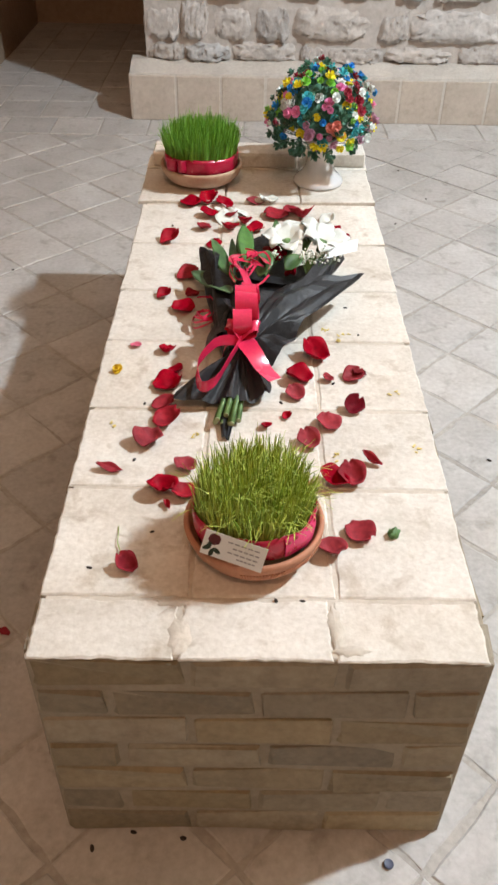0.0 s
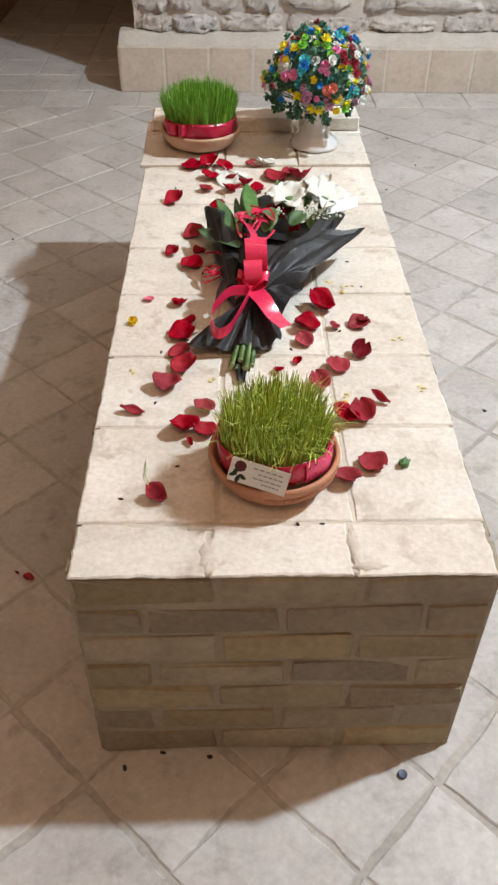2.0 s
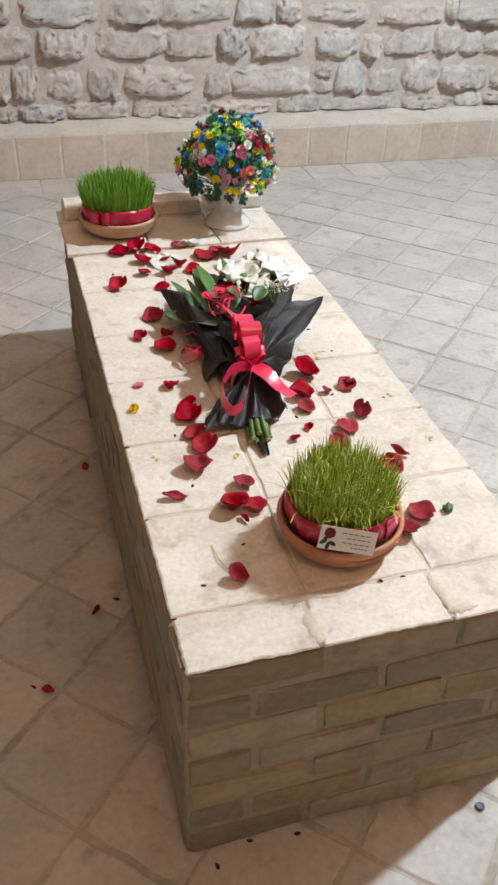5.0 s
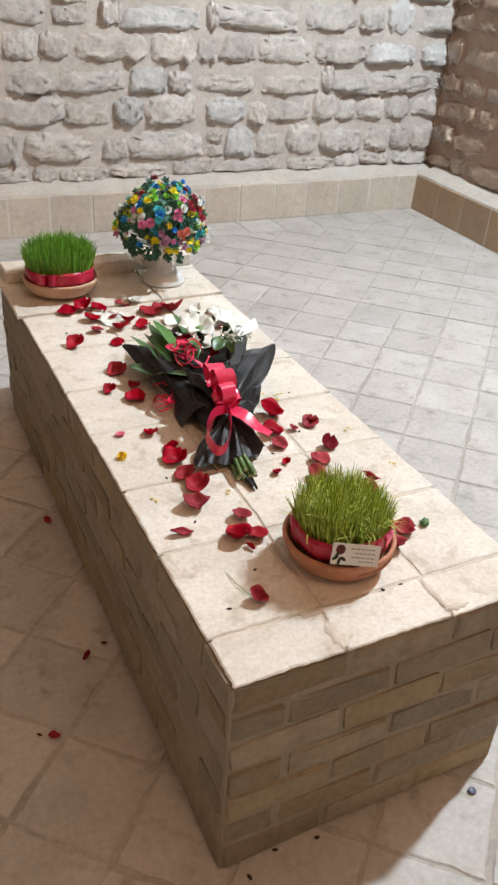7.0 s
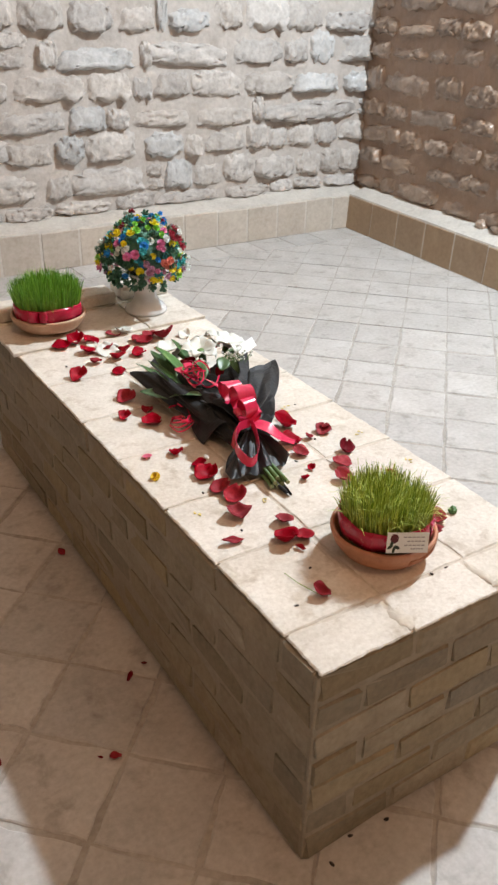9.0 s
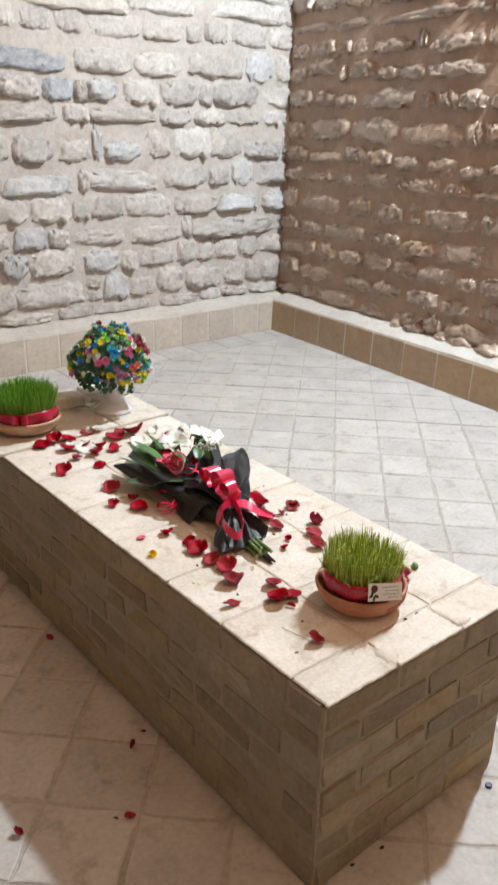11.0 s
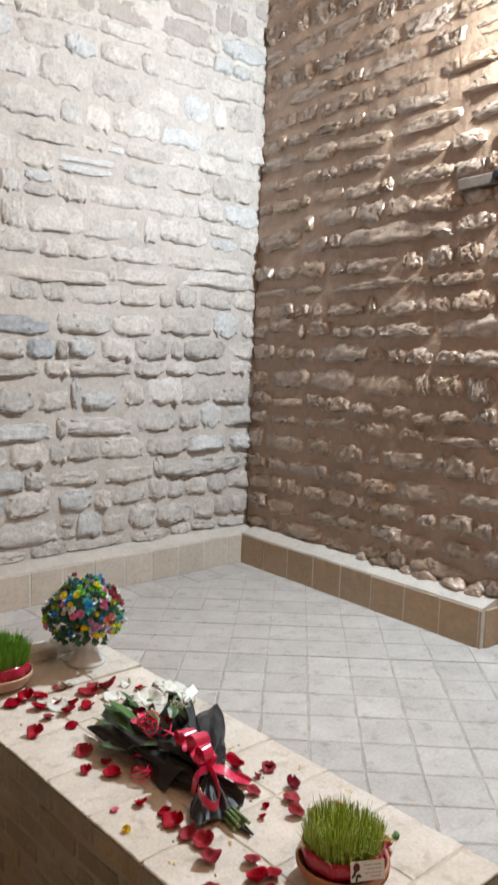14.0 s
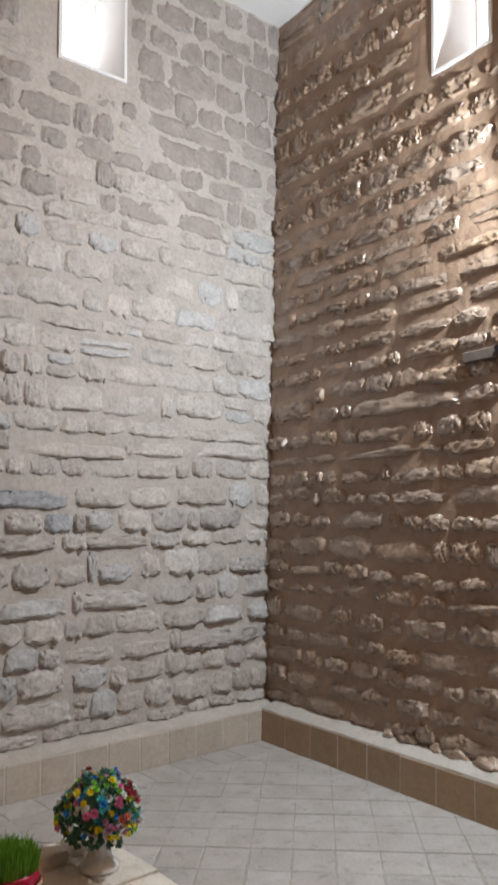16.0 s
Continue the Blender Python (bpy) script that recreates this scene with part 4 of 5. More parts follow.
ribbon("ribbon_loop", [(-0.004, -0.008, 0.090), (-0.045, -0.030, 0.096), (-0.074, -0.080, 0.076), (-0.062, -0.125, 0.056), (-0.034, -0.115, 0.064), (-0.012, -0.060, 0.086), (0.0, -0.006, 0.091)], 0.022, 0.15, 60, label="round loop of coral ribbon", across=(0.3, 0.2, 1))
ribbon("ribbon_end", [(0.006, -0.008, 0.090), (0.028, -0.040, 0.088), (0.052, -0.068, 0.070), (0.078, -0.090, 0.060)], 0.036, 0.2, across=(0.6, 0.8, 0))
ribbon("ribbon_end", [(0.0, 0.13, 0.108), (-0.012, 0.19, 0.112), (-0.035, 0.25, 0.112), (-0.062, 0.30, 0.106), (-0.055, 0.345, 0.100), (-0.010, 0.355, 0.098), (0.020, 0.31, 0.100)], 0.020, 0.5, 60)
for k in range(9):
    cx, cy, cz = -0.025 + rng.uniform(-0.025, 0.03), 0.285 + rng.uniform(-0.05, 0.05), 0.088 + rng.uniform(0, 0.02)
    a0, r0 = rng.uniform(0, 6), rng.uniform(0.014, 0.032)
    ribbon("ribbon_curl", [(cx + r0 * math.cos(a0 + q * 0.9), cy + 1.2 * r0 * math.sin(a0 + q * 0.9), cz + 0.012 * math.sin(q * 1.3 + k)) for q in range(6)], 0.0045, 0.6, 36, across=(0, 0.3, 1))
for k in range(4):
    r = 0.030 + 0.006 * k
    ribbon("ribbon_curl", [(-0.108 + r * math.cos(q * 0.95 + k) * 0.65, 0.190 + r * math.sin(q * 0.95 + k), 0.010 + 0.006 * q + 0.006 * math.sin(q * 2 + k)) for q in range(7)], 0.005, 0.5, 40, across=(0, 0.3, 1))


# ---- loose petals on the tomb ----
def petal_mesh(name, mat, seed):
    rg = random.Random(seed)
    curl, cup, tip = rg.uniform(0.3, 1.1), rg.uniform(0.3, 1.1), rg.uniform(0.0, 0.8)
    bm = bmesh.new()

    def fn(u, v):
        w = math.sin(math.pi * (0.10 + 0.86 * u) ** 1.25) ** 0.6
        x = (v - 0.5) * w * (0.92 + 0.08 * math.cos(6 * v))
        y = u - 0.5 - 0.05 * math.cos((v - 0.5) * 9) * (u > 0.8)
        z = 0.05 + cup * (x * x) * 1.4 + curl * max(0, u - 0.45) ** 2 * 1.4 + tip * max(0, 0.25 - u) + 0.06 * math.sin(v * 8 + seed) * u + 0.05 * math.sin(u * 7 + seed * 2 + v * 3)
        return (x, y, z)
    sheet(bm, fn, 10, 8, 0.02)
    me = bpy.data.meshes.new(name)
    bmesh.ops.recalc_face_normals(bm, faces=bm.faces)
    lo = min(v.co.z for v in bm.verts)
    for v in bm.verts:
        v.co.z -= lo
    bm.to_mesh(me)
    bm.free()
    me.materials.append(mat)
    me.shade_smooth()
    return me


RED = [petal_mesh("petal", M_PETAL, k) for k in range(7)]
DRY = [petal_mesh("dry_petal", M_PETAL_DRY, 20 + k) for k in range(2)]
WHITE = [petal_mesh("white_petal", M_WHITE_PETAL, 30 + k) for k in range(2)]
PINK = petal_mesh("pink_petal", M_PETAL_PINK, 41)
FRONT = ((0.13, 0.76, 58), (0.09, 0.68, 56), (0.08, 0.62, 40), (0.20, 0.69, 43), (0.14, 0.53, 49), (0.06, 0.55, 20), (0.14, 0.36, 51), (0.17, 0.37, 50), (0.17, 0.24, 51), (0.12, 0.20, 47),
         (-0.20, 0.16, 35), (-0.16, 0.34, 54), (-0.12, 0.33, 46), (-0.20, 0.47, 57), (-0.17, 0.53, 54), (-0.18, 0.65, 57), (-0.18, 0.58, 48), (-0.17, 0.70, 36), (-0.19, 0.78, 36), (-0.125, 0.40, 42), (0.10, 0.47, 44), (0.15, 0.68, 23), (0.02, 0.52, 22))
BACK = ((-0.17, 0.96, 53), (-0.15, 1.02, 34), (-0.22, 1.02, 34), (-0.17, 1.12, 53), (-0.23, 1.32, 53), (-0.11, 1.30, 43), (-0.14, 1.40, 38), (-0.19, 1.57, 60), (-0.14, 1.58, 55), (-0.09, 1.56, 50),
        (-0.07, 1.48, 40), (0.00, 1.59, 52), (0.06, 1.49, 72), (0.13, 1.49, 72), (0.22, 1.40, 34), (0.00, 1.39, 48), (0.23, 1.32, 42), (-0.07, 1.40, 50), (-0.13, 1.49, 52), (0.10, 1.53, 40), (-0.03, 1.44, 40))
rng = random.Random(70)


def drop_petal(name, me, x, y, size, label, category, z=TOMB_Z, group="", tilt=14, narrow=1.0, turn=None):
    ob = new(name, me)
    s = size / 1000
    ob.matrix_basis = pose(x, y, z + 0.0025, rng.uniform(-tilt, tilt) * 0.4, rng.uniform(-tilt, tilt) * 0.4, rng.uniform(0, 360) if turn is None else turn) @ Matrix.Diagonal((s * 1.05 * narrow, s, s * rng.uniform(0.7, 1.25), 1))
    return tagged(ob, label, category, group)


for x, y, sz in FRONT + BACK:
    drop_petal("rose_petal", rng.choice(RED), x, y, sz * 0.97, "loose curled crimson rose petal lying on the pale tiles", "petal", group="rose petals")
for x, y, sz, tr in ((0.21, 0.42, 40, 60), (-0.26, 0.39, 46, 75), (-0.15, 0.30, 24, 20)):
    drop_petal("rose_petal", rng.choice(RED), x, y, sz, "narrow curled crimson rose petal on the pale tiles", "petal", group="rose petals", narrow=0.4, turn=tr)
for x, y, sz in ((0.19, 0.58, 40), (0.215, 0.70, 30)):
    drop_petal("dried_petal", rng.choice(DRY), x, y, sz, "dark shrivelled rose petal on the pale tiles", "petal", group="rose petals", tilt=50)
drop_petal("pink_petal", PINK, -0.26, 0.80, 24, "small pink petal on the pale tiles", "petal")
for x, y, sz in ((0.04, 1.59, 58), (-0.08, 1.46, 62), (0.20, 1.46, 42), (0.10, 1.40, 60), (-0.04, 1.50, 40), (-0.10, 1.53, 34)):
    drop_petal("white_petal", rng.choice(WHITE), x, y, sz, "fallen white lily petal on the pale tiles", "petal", group="white petals", tilt=30)
for x, y, sz in ((-0.545, 0.42, 27), (-0.375, 1.205, 30), (-0.78, 0.54, 26)):
    drop_petal("floor_petal", rng.choice(RED + DRY), x, y, sz, "dark rose petal fallen on the floor tiles", "petal", z=0.001, group="petals on the floor", narrow=0.7)
for x, y, sz in ((-0.416, 0.621, 26), (-0.575, 0.435, 12), (-0.363, 0.65, 16)):
    drop_petal("dried_petal", rng.choice(DRY), x, y, sz, "small dark shrivelled petal on the floor tiles", "petal", z=0.001, group="petals on the floor", narrow=0.5)

# small yellow flower, bud, flecks and crumbs
yf = new("yellow_flower", blossom_mesh("yellow_flower", M_YELLOW, rng, 7, 0.011))
yf.matrix_basis = pose(-0.285, 0.702, TOMB_Z + 0.004, 20, -25, 0)
tagged(yf, "small yellow flower head on the pale tiles", "flower")
bm = bmesh.new()
bmesh.ops.create_icosphere(bm, subdivisions=3, radius=0.009, matrix=Matrix.Translation((0, 0, 0.007)))
for v in bm.verts:
    v.co *= 1 + 0.5 * wob(v.co.x, v.co.y, v.co.z, 260)
    v.co.z = max(v.co.z, 0.0)
tagged(part("green_bud", bm, M_BUD, None, "", True, pose(0.225, 0.238, TOMB_Z)), "small crumpled green bud on the pale tiles", "bud")
FLECKS = ((0.16, 0.88), (0.28, 0.64), (0.30, 0.46), (0.15, 0.44), (-0.27, 0.52), (-0.11, 0.49), (0.20, 0.86), (0.19, 1.64), (0.25, 1.64), (0.18, 0.84))
for x, y in FLECKS:
    bm = bmesh.new()
    for _ in range(4):
        a = rng.uniform(0, 180)
        bmesh.ops.create_cube(bm, size=1, matrix=pose(rng.gauss(0, 0.006), rng.gauss(0, 0.006), 0.0012, 0, 0, a) @ Matrix.Diagonal((rng.uniform(0.004, 0.010), rng.uniform(0.002, 0.004), 0.0012, 1)))
    tagged(part("pollen_fleck", bm, M_FLECK, None, "", False, pose(x, y, TOMB_Z + 0.001)), "scattered yellow pollen flecks on the pale tiles", "debris", "pollen flecks")


def crumb(x, y, z, r, name="dark_crumb", mat=None, label="dark crumb of dry plant matter", category="debris"):
    bm = bmesh.new()
    bmesh.ops.create_icosphere(bm, subdivisions=2, radius=r)
    for v in bm.verts:
        v.co *= 1 + 0.5 * wob(v.co.x + x, v.co.y + y, v.co.z, 180)
        v.co.z *= 0.55
    return tagged(part(name, bm, mat or M_CRUMB, None, "", True, pose(x, y, z + r * 0.45, 0, 0, rng.uniform(0, 360)) @ Matrix.Diagonal((1.5, 0.8, 1, 1))), label, category, "crumbs")


for x, y in ((0.03, 0.10), (0.07, 0.10), (-0.26, 0.16), (-0.17, 0.24), (-0.22, 0.42), (-0.22, 0.59), (0.23, 0.86), (0.21, 0.98), (0.16, 0.67), (-0.23, 1.42), (0.05, 0.60)):
    crumb(x, y, TOMB_Z, 0.0032, label="dark crumb of dry plant matter on the tiles")
for x, y in ((-0.28, -0.04), (0.72, 3.25), (0.67, 1.04), (-0.93, 2.14), (-0.21, -0.01), (-0.12, -0.02), (0.80, 2.9), (0.62, 2.62)):
    crumb(x, y, 0.0, 0.0045, label="dark crumb lying on the floor tiles")
bm = bmesh.new()
lathe(bm, [(0.0085, 0.0), (0.009, 0.0015), (0.009, 0.0045), (0.008, 0.006), (0.006, 0.0055), (0.003, 0.005)], 20)
tagged(part("bottle_cap", bm, M_CAP, None, "", False, pose(0.243, -0.061, 0.0005)), "dirty blue-grey bottle cap on the floor", "cap")
bm = bmesh.new()
tube(bm, [(-0.225, 0.25, TOMB_Z + 0.003), (-0.222, 0.21, TOMB_Z + 0.006), (-0.205, 0.165, TOMB_Z + 0.003)], 0.0008, 5)
tagged(part("fallen_blade", bm, M_GRASS_A), "single fallen yellow-green grass blade on the tiles", "grass blade")

# ---- board and bolt on the east wall, floodlight over the side doorway ----
board = thing("wall_board", EAST @ Matrix.Translation((2.18, 2.79, 0.035)), "short weathered board fixed between the stones", "bracket")
bm = bmesh.new()
box(bm, -0.09, 0.30, -0.035, 0.035, -0.04, 0.02, 0.006)
part("board", bm, M_WOOD, board)
bm = bmesh.new()
bmesh.ops.create_cone(bm, cap_ends=True, segments=16, radius1=0.03, radius2=0.022, depth=0.03, matrix=Matrix.Translation((0.20, 0.01, 0.036)))
part("bolt", bm, M_IRON, board, "black round bolt head")
lamp = thing("wall_lamp", pose(FLOOD[0], FLOOD[1], FLOOD[2]), "bare bulb wall lamp on a black iron arm", "lamp")
bm = bmesh.new()
tube(bm, [(0.0, 0.0, 0.13), (0.05, 0.0, 0.20), (0.40, 0.0, 0.20)], 0.010, 10)
part("arm", bm, M_IRON, lamp)
bm = bmesh.new()
lathe(bm, [(0.022, 0.10), (0.026, 0.11), (0.026, 0.145), (0.012, 0.15)], 20)
part("socket", bm, M_IRON, lamp)


# ---- stones of the walls ----
def stone_mesh(name, mat, seed, feather=0.7, over=0.3, rugged=1.0):
    """A split stone: a ragged outline, a few broken facets, an overhanging lower lip and an upper side that runs into the mortar."""
    rg = random.Random(seed)
    nu, nv = 26, 13
    ox, oy = rg.uniform(0, 50), rg.uniform(0, 50)
    bm = bmesh.new()
    g = [[None] * (nv + 1) for _ in range(nu + 1)]
    pw = rg.uniform(3.0, 7.0)
    ends = [rg.uniform(-0.30, 0.04) for _ in range(4)]
    facets = [(rg.uniform(0.75, 1.25), rg.uniform(-0.75, 0.75), rg.uniform(-0.45, 0.35)) for _ in range(5)]
    for i in range(nu + 1):
        for j in range(nv + 1):
            a, b = -1 + 2 * i / nu, -1 + 2 * j / nv
            a2, b2 = math.copysign(abs(a) ** 0.75, a), math.copysign(abs(b) ** 0.7, b)
            k = (abs(a2) ** pw + abs(b2) ** pw) ** (1 / pw) if (a or b) else 1
            m = max(abs(a2), abs(b2))
            x, y = a2 * m / k, b2 * m / k
            fa = (a + 1) / 2
            grow = 1 + ((ends[0] * (1 - fa) ** 2 + ends[1] * fa ** 2) if b > 0 else (ends[2] * (1 - fa) ** 2 + ends[3] * fa ** 2)) * abs(b)
            edge = m ** 8
            h = min(c + p * a + q * b for c, p, q in facets)
            h = max(h, 0.25) + over * max(0.0, -b) - feather * max(0.0, b) ** 1.6
            h += rugged * (0.26 * wob(a * 2.2 + ox, b * 1.6 + oy, 0) + 0.40 * abs(wob(a * 3.4 + ox, b * 2.2 + oy, 9)) - 0.55 * abs(wob(a * 5.5 + ox, b * 3.2 + oy, 5)) + 0.24 * wob(a * 10 + ox, b * 6 + oy, 3))
            h = h * (1 - edge) - 0.45 * edge
            jx = 0.06 * wob(a * 2 + ox, b * 2.5, 4) + 0.035 * wob(a * 6, b * 6 + oy, 8)
            jy = 0.13 * wob(a * 2.6, b + oy, 6) + 0.07 * wob(a * 7, b * 3 + ox, 2)
            g[i][j] = bm.verts.new((x * 0.5 + jx, y * 0.5 * grow + jy, h))
    for i in range(nu):
        for j in range(nv):
            bm.faces.new((g[i][j], g[i + 1][j], g[i + 1][j + 1], g[i][j + 1]))
    me = bpy.data.meshes.new(name)
    bm.to_mesh(me)
    bm.free()
    me.materials.append(mat)
    me.shade_smooth()
    return me


def lay_stones(wall, m, length, courses, hole, low, high, turn_v, split, depth_at, seed, fixed=(), blue=(), longer=1.0, fill=(0.74, 1.02), sink=0.004):
    """Courses of stones from bed to bed, round the large ones that are set first; those past the height split are one joined part."""
    rg = random.Random(seed)
    rests = {}

    def place(me, uc, vc, ww, ch, d, label=""):
        q = m @ Matrix.Translation((uc, vc, -sink)) @ pose(0, 0, 0, rg.uniform(-4, 4), rg.uniform(-3, 3), rg.uniform(-2.2, 2.2)) @ Matrix.Diagonal((ww, ch, d, 1))
        if vc < split:
            part("stone", me, None, wall, label, m=q)
        else:
            rest = rests.setdefault(me.materials[0].name, bmesh.new())
            rest.from_mesh(me)
            n = len(me.vertices)
            rest.verts.ensure_lookup_table()
            for vert in rest.verts[-n:]:
                vert.co = q @ vert.co

    for bed, top in zip(courses, courses[1:]):
        ch = top - bed
        taken = sorted((f[0] - f[2] / 2, f[0] + f[2] / 2) for f in tuple(fixed) + tuple(blue) if min(top, f[1] + f[3] / 2) - max(bed, f[1] - f[3] / 2) > 0.045)
        free, u = [], 0.0
        for a, b in taken + [(length, length)]:
            if a - u > 0.07:
                free.append((u, a))
            u = max(u, b)
        for a, b in free:
            u = a
            while u < b - 0.05:
                w = (rg.uniform(0.13, 0.30) if rg.random() < 0.62 else rg.uniform(0.30, 0.52)) * longer
                w = w if b - u - w > 0.10 else b - u
                uc = u + w / 2
                u += w
                if w > 0.62 * longer:
                    uc, w = uc - w / 4, w / 2
                    u -= w
                h = ch * rg.uniform(*fill)
                vc = bed + h / 2 + 0.012 * wob(uc, bed * 7, 2, 1.7) + rg.uniform(0, 0.03) * ch
                if hole[0] - 0.01 < uc + w / 2 and uc - w / 2 < hole[1] + 0.01 and vc + h / 2 > hole[2] - 0.01:
                    continue
                if rg.random() < 0.05 and h > 0.11:
                    place(rg.choice(low), uc, bed + h * 0.26, w * 0.96, h * 0.5, depth_at(vc, rg) * 0.7)
                    place(rg.choice(low), uc, bed + h * 0.76, w * 0.92, h * 0.5, depth_at(vc, rg) * 0.7)
                    continue
                pool = high if vc > turn_v + rg.uniform(-0.25, 0.25) else low
                place(rg.choice(pool), uc, vc, w * rg.uniform(0.96, 1.08), h * 1.12, depth_at(vc, rg))
    for uc, vc, ww, h in fixed:
        place(rg.choice(low), uc, vc, ww * 1.06, h * 1.2, depth_at(vc, rg) * 1.15)
    for k, (uc, vc, ww, h) in enumerate(blue):
        place(BLUE[k], uc, vc, ww, h, 0.045, "blue-grey mottled stone")
    for mat_name, rest in rests.items():
        for f in rest.faces:
            f.smooth = True
        tagged(part("upper_stones", rest, bpy.data.materials[mat_name], wall, "flat stones high on the wall"), kind="stuff")


BLUE = [stone_mesh("stone", M_STONE_BLUE, 300 + k, 0.3) for k in range(2)]
# The last two meshes carry the painted window sheen.
N_LOW = [stone_mesh("stone", M_STONE, 100 + k, 0.75, 0.35) for k in range(16)] + [stone_mesh("stone", M_STONE_SHEEN, 200 + k, 0.75, 0.3) for k in range(2)]
N_HIGH = [stone_mesh("stone", M_STONE_DARK, 120 + k, 0.2, 0.1) for k in range(10)]
E_LOW = [stone_mesh("stone", M_STONE_E, 140 + k, 0.75, 0.0, 1.15) for k in range(14)]
E_HIGH = [stone_mesh("stone", M_STONE_E, 160 + k, 0.6, 0.0, 2.0) for k in range(10)]
N_BEDS = (0.28, 0.385, 0.59, 0.77, 0.94, 1.12, 1.325, 1.55, 1.67, 1.845, 2.07, 2.23, 2.37, 2.53, 2.75, 2.94, 3.12, 3.26, 3.48, 3.72, 3.90, 4.03, 4.21, 4.41, 4.58, 4.81, 4.97, 5.19, 5.47, 5.70, 5.93, 6.17)
E_BEDS = (0.29, 0.45, 0.61, 0.78, 0.95, 1.16, 1.30, 1.46, 1.67, 1.85, 2.01, 2.18, 2.30, 2.50, 2.66, 2.85, 3.02, 3.18, 3.34, 3.50, 3.66, 3.82, 4.02, 4.20, 4.42, 4.62, 4.85, 5.10, 5.35, 5.6, 5.9, 6.17)
# stones that stand out: middle along the wall, height, width, height of the stone
N_LARGE = ((2.17, 1.93, 0.43, 0.144), (2.60, 1.92, 0.37, 0.14), (3.07, 1.945, 0.49, 0.165), (2.45, 1.75, 0.28, 0.155), (2.76, 1.755, 0.30, 0.165), (3.26, 1.76, 0.43, 0.155),
           (2.15, 1.76, 0.23, 0.126), (1.63, 1.40, 0.28, 0.17), (1.93, 1.39, 0.25, 0.142), (2.29, 1.385, 0.31, 0.124), (3.52, 1.385, 0.39, 0.123), (1.68, 1.175, 0.51, 0.125),
           (2.29, 1.19, 0.56, 0.130), (2.49, 1.02, 0.38, 0.16), (1.72, 0.68, 0.34, 0.165), (2.09, 0.67, 0.30, 0.144), (2.06, 0.83, 0.40, 0.10), (2.54, 0.82, 0.44, 0.12),
           (3.26, 0.82, 0.80, 0.125), (2.66, 2.29, 0.47, 0.12), (3.32, 2.31, 0.74, 0.14), (1.91, 2.25, 0.87, 0.108), (2.42, 2.61, 0.48, 0.165), (3.04, 2.65, 0.48, 0.185))
E_LARGE = ((1.54, 2.56, 1.02, 0.142), (0.28, 2.63, 0.55, 0.156), (1.91, 2.71, 0.37, 0.107), (1.93, 2.37, 0.24, 0.142), (1.27, 2.22, 0.82, 0.068), (1.10, 2.06, 0.42, 0.095),
           (1.65, 2.05, 0.46, 0.095), (1.51, 1.53, 0.56, 0.151), (2.07, 1.55, 0.26, 0.146), (0.82, 1.38, 0.25, 0.113), (1.34, 1.35, 0.25, 0.109), (1.66, 1.35, 0.28, 0.104),
           (1.90, 1.32, 0.23, 0.090), (1.21, 1.02, 0.32, 0.150), (2.33, 1.54, 0.22, 0.17), (1.20, 2.89, 0.38, 0.10), (1.75, 2.91, 0.50, 0.105), (0.41, 1.96, 0.36, 0.125),
           (0.81, 1.93, 0.28, 0.131), (2.14, 1.20, 0.47, 0.070), (1.53, 0.82, 0.32, 0.098))
lay_stones(wall_north, NORTH, NL, N_BEDS, NW, N_LOW, N_HIGH, 4.15, 3.75,
           lambda v, r: r.uniform(0.034, 0.062) if v < 2.0 else r.uniform(0.026, 0.046) if v < 2.9 else r.uniform(0.020, 0.036), 81,
           N_LARGE, ((1.62, 1.905, 0.62, 0.155), (1.83, 1.745, 0.23, 0.16)), 1.05)
lay_stones(wall_east, EAST, EL, E_BEDS, EW, E_LOW, E_HIGH, 3.5, 4.3,
           lambda v, r: r.uniform(0.032, 0.056) if v < 3.4 else r.uniform(0.026, 0.046), 83, E_LARGE, (), 1.15, (0.55, 0.80))

rng = random.Random(85)
for u, size in ((1.42, 0.8), (1.62, 1.0), (1.86, 0.9), (2.02, 1.1), (2.22, 1.3), (2.42, 1.2)):
    bm = bmesh.new()
    bmesh.ops.create_icosphere(bm, subdivisions=4, radius=0.055)
    for v in bm.verts:
        v.co *= 1 + 0.45 * wob(v.co.x + u, v.co.y, v.co.z, 22) + 0.30 * abs(wob(v.co.x + u, v.co.y, v.co.z, 45)) + 0.10 * wob(v.co.x + u, v.co.y, v.co.z, 120)
    part("stone", bm, M_STONE_E, wall_east, "loose rubble stone along the ledge", True, EAST @ Matrix.Translation((u, 0.292, 0.015)) @ pose(0, 0, 0, 0, rng.uniform(-20, 20), rng.uniform(-12, 12)) @ Matrix.Diagonal((size * rng.uniform(1.1, 1.7), size * 0.72, size * 0.8, 1)))

# ---- floor tiles ----
SUM = [-0.43 - 0.33 * k for k in range(14, 0, -1)] + [-0.42, -0.095, 0.23, 0.56, 0.91, 1.265, 1.60, 1.92, 2.25, 2.60, 2.97, 3.32, 3.66, 4.04] + [4.04 + 0.355 * k for k in range(1, 9)]
DIF = [-3.46 - 0.36 * k for k in range(6, 0, -1)] + [-3.46, -3.06, -2.68, -2.31, -1.96, -1.62, -1.285, -0.935, -0.61, -0.285, 0.046, 0.38] + [0.38 + 0.35 * k for k in range(1, 14)]


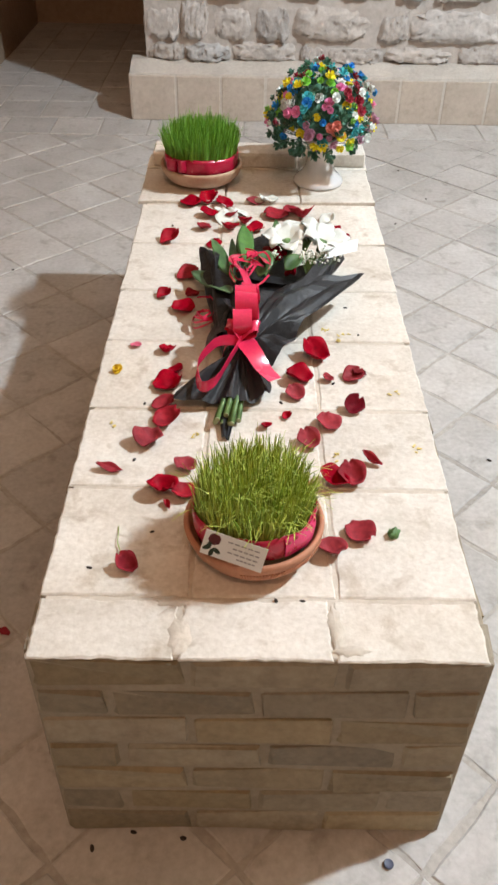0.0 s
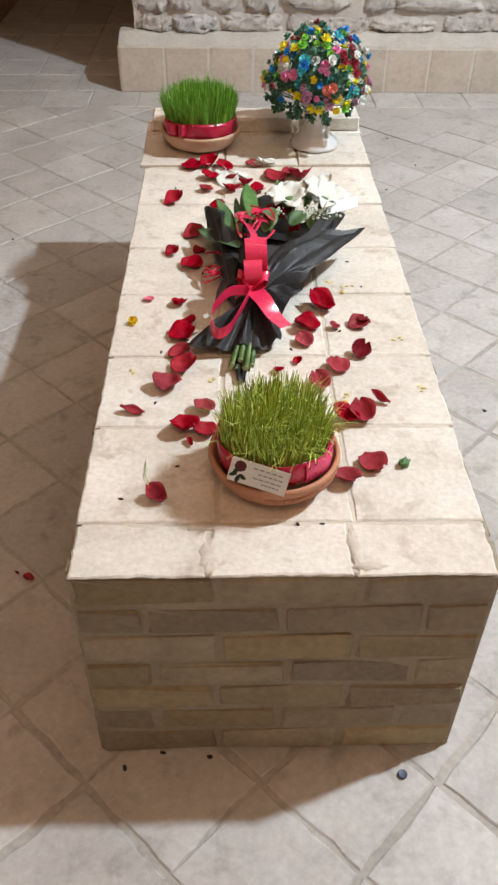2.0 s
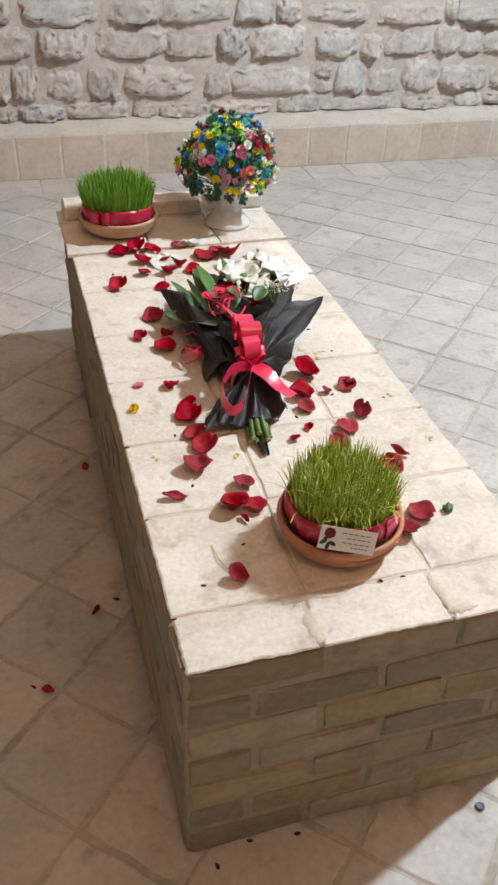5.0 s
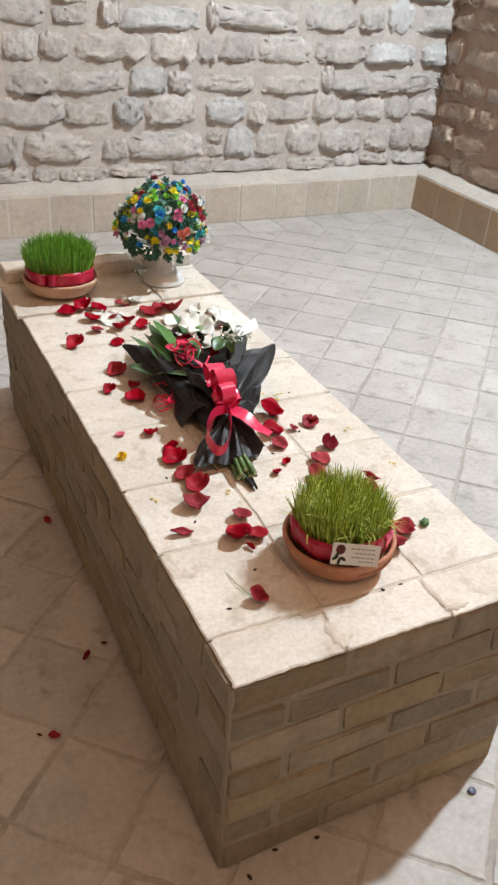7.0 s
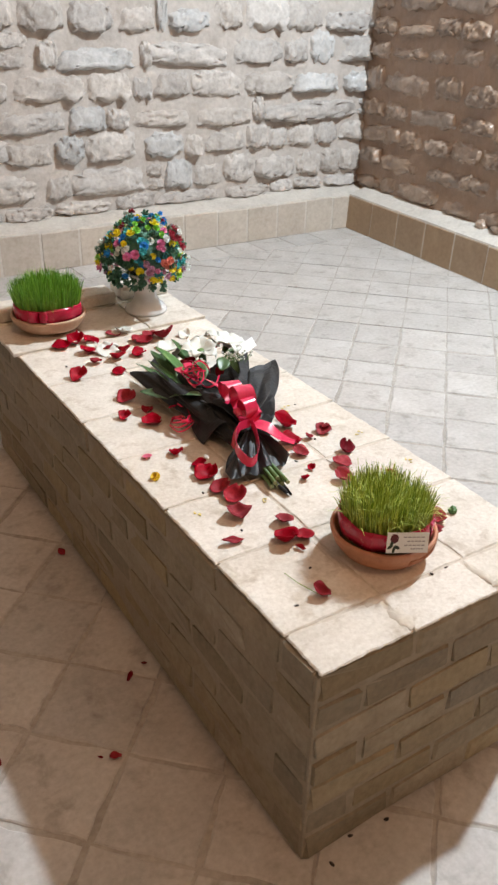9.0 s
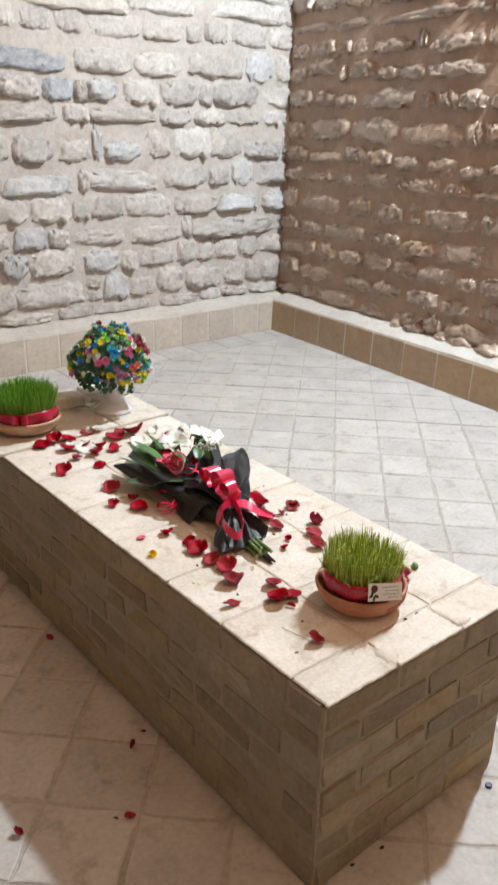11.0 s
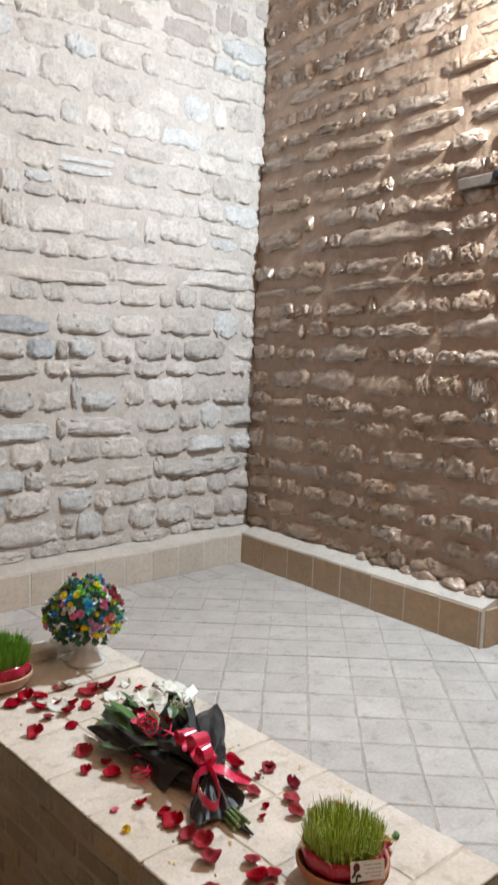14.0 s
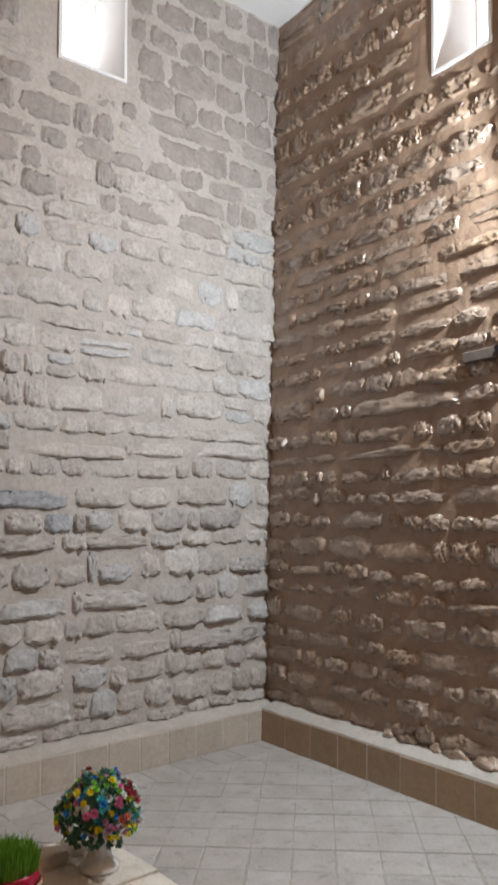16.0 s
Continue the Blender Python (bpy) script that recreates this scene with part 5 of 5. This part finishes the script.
def clip(poly, a, b, c):
    """Keeps the side a*x + b*y <= c."""
    out = []
    for p, q in zip(poly, poly[1:] + poly[:1]):
        dp, dq = a * p[0] + b * p[1] - c, a * q[0] + b * q[1] - c
        if dp <= 0:
            out.append(p)
        if dp * dq < 0:
            t = dp / (dp - dq)
            out.append((p[0] + (q[0] - p[0]) * t, p[1] + (q[1] - p[1]) * t))
    return out


rng = random.Random(90)
far = []
count = 0
for s0, s1 in zip(SUM, SUM[1:]):
    for d0, d1 in zip(DIF, DIF[1:]):
        jit = lambda: rng.uniform(-0.004, 0.004)
        poly = [((s + d) / 2 + jit(), (s - d) / 2 + jit()) for s, d in ((s0, d0), (s1, d0), (s1, d1), (s0, d1))]
        for a, b, c in ((0, 1, 3.712), (1, 0, 2.98), (-1, 0, 3.25), (0, -1, 2.55)):
            poly = clip(poly, a, b, c) if len(poly) > 2 else poly
        if len(poly) < 3:
            continue
        cx, cy = sum(p[0] for p in poly) / len(poly), sum(p[1] for p in poly) / len(poly)
        size = max(math.dist(p, (cx, cy)) for p in poly)
        if size < 0.05 or (-0.22 < cx < 0.22 and 0.12 < cy < 1.85):
            continue
        z = rng.uniform(-0.0015, 0.001)
        if -1.9 < cx < 3.0 and -0.75 < cy < 3.75 and count < 300:
            tile_piece("floor_tile", poly, -0.02, z, M_FLOOR, floor, rng, 0.0065, 0.0035, 0.0032, 7)
            count += 1
        else:
            far.append((poly, z))
for x0 in np.arange(-3.2, 2.95, 0.262):
    x0 = float(x0)
    tile_piece("border_tile", [(x0, 3.718), (x0 + 0.262, 3.718), (x0 + 0.262, 3.985), (x0, 3.985)], -0.02, rng.uniform(-0.001, 0.001), M_FLOOR, floor, rng, 0.005, 0.003, 0.0015, 3)
for i in range(4):
    for k in range(8):
        x0, y0 = -0.69 - 0.262 * (i + 1), 3.99 + 0.30 * k
        tile_piece("passage_tile", [(x0, y0), (x0 + 0.262, y0), (x0 + 0.262, y0 + 0.30), (x0, y0 + 0.30)], -0.02, rng.uniform(-0.001, 0.001), M_FLOOR, floor, rng, 0.005, 0.003, 0.0015, 3)
verts, faces = [], []
for poly, z in far:
    cx, cy = sum(p[0] for p in poly) / len(poly), sum(p[1] for p in poly) / len(poly)
    n0 = len(verts)
    for zz in (z, -0.02):
        verts += [(x + (cx - x) * 0.03, y + (cy - y) * 0.03, zz) for x, y in poly]
    n = len(poly)
    faces.append(list(range(n0, n0 + n)))
    faces += [[n0 + k, n0 + (k + 1) % n, n0 + n + (k + 1) % n, n0 + n + k] for k in range(n)]
me = bpy.data.meshes.new("outer_tiles")
me.from_pydata(verts, [], faces)
me.materials.append(M_FLOOR)
tagged(part("outer_tiles", me, None, floor, "floor tiles further off"), kind="stuff")
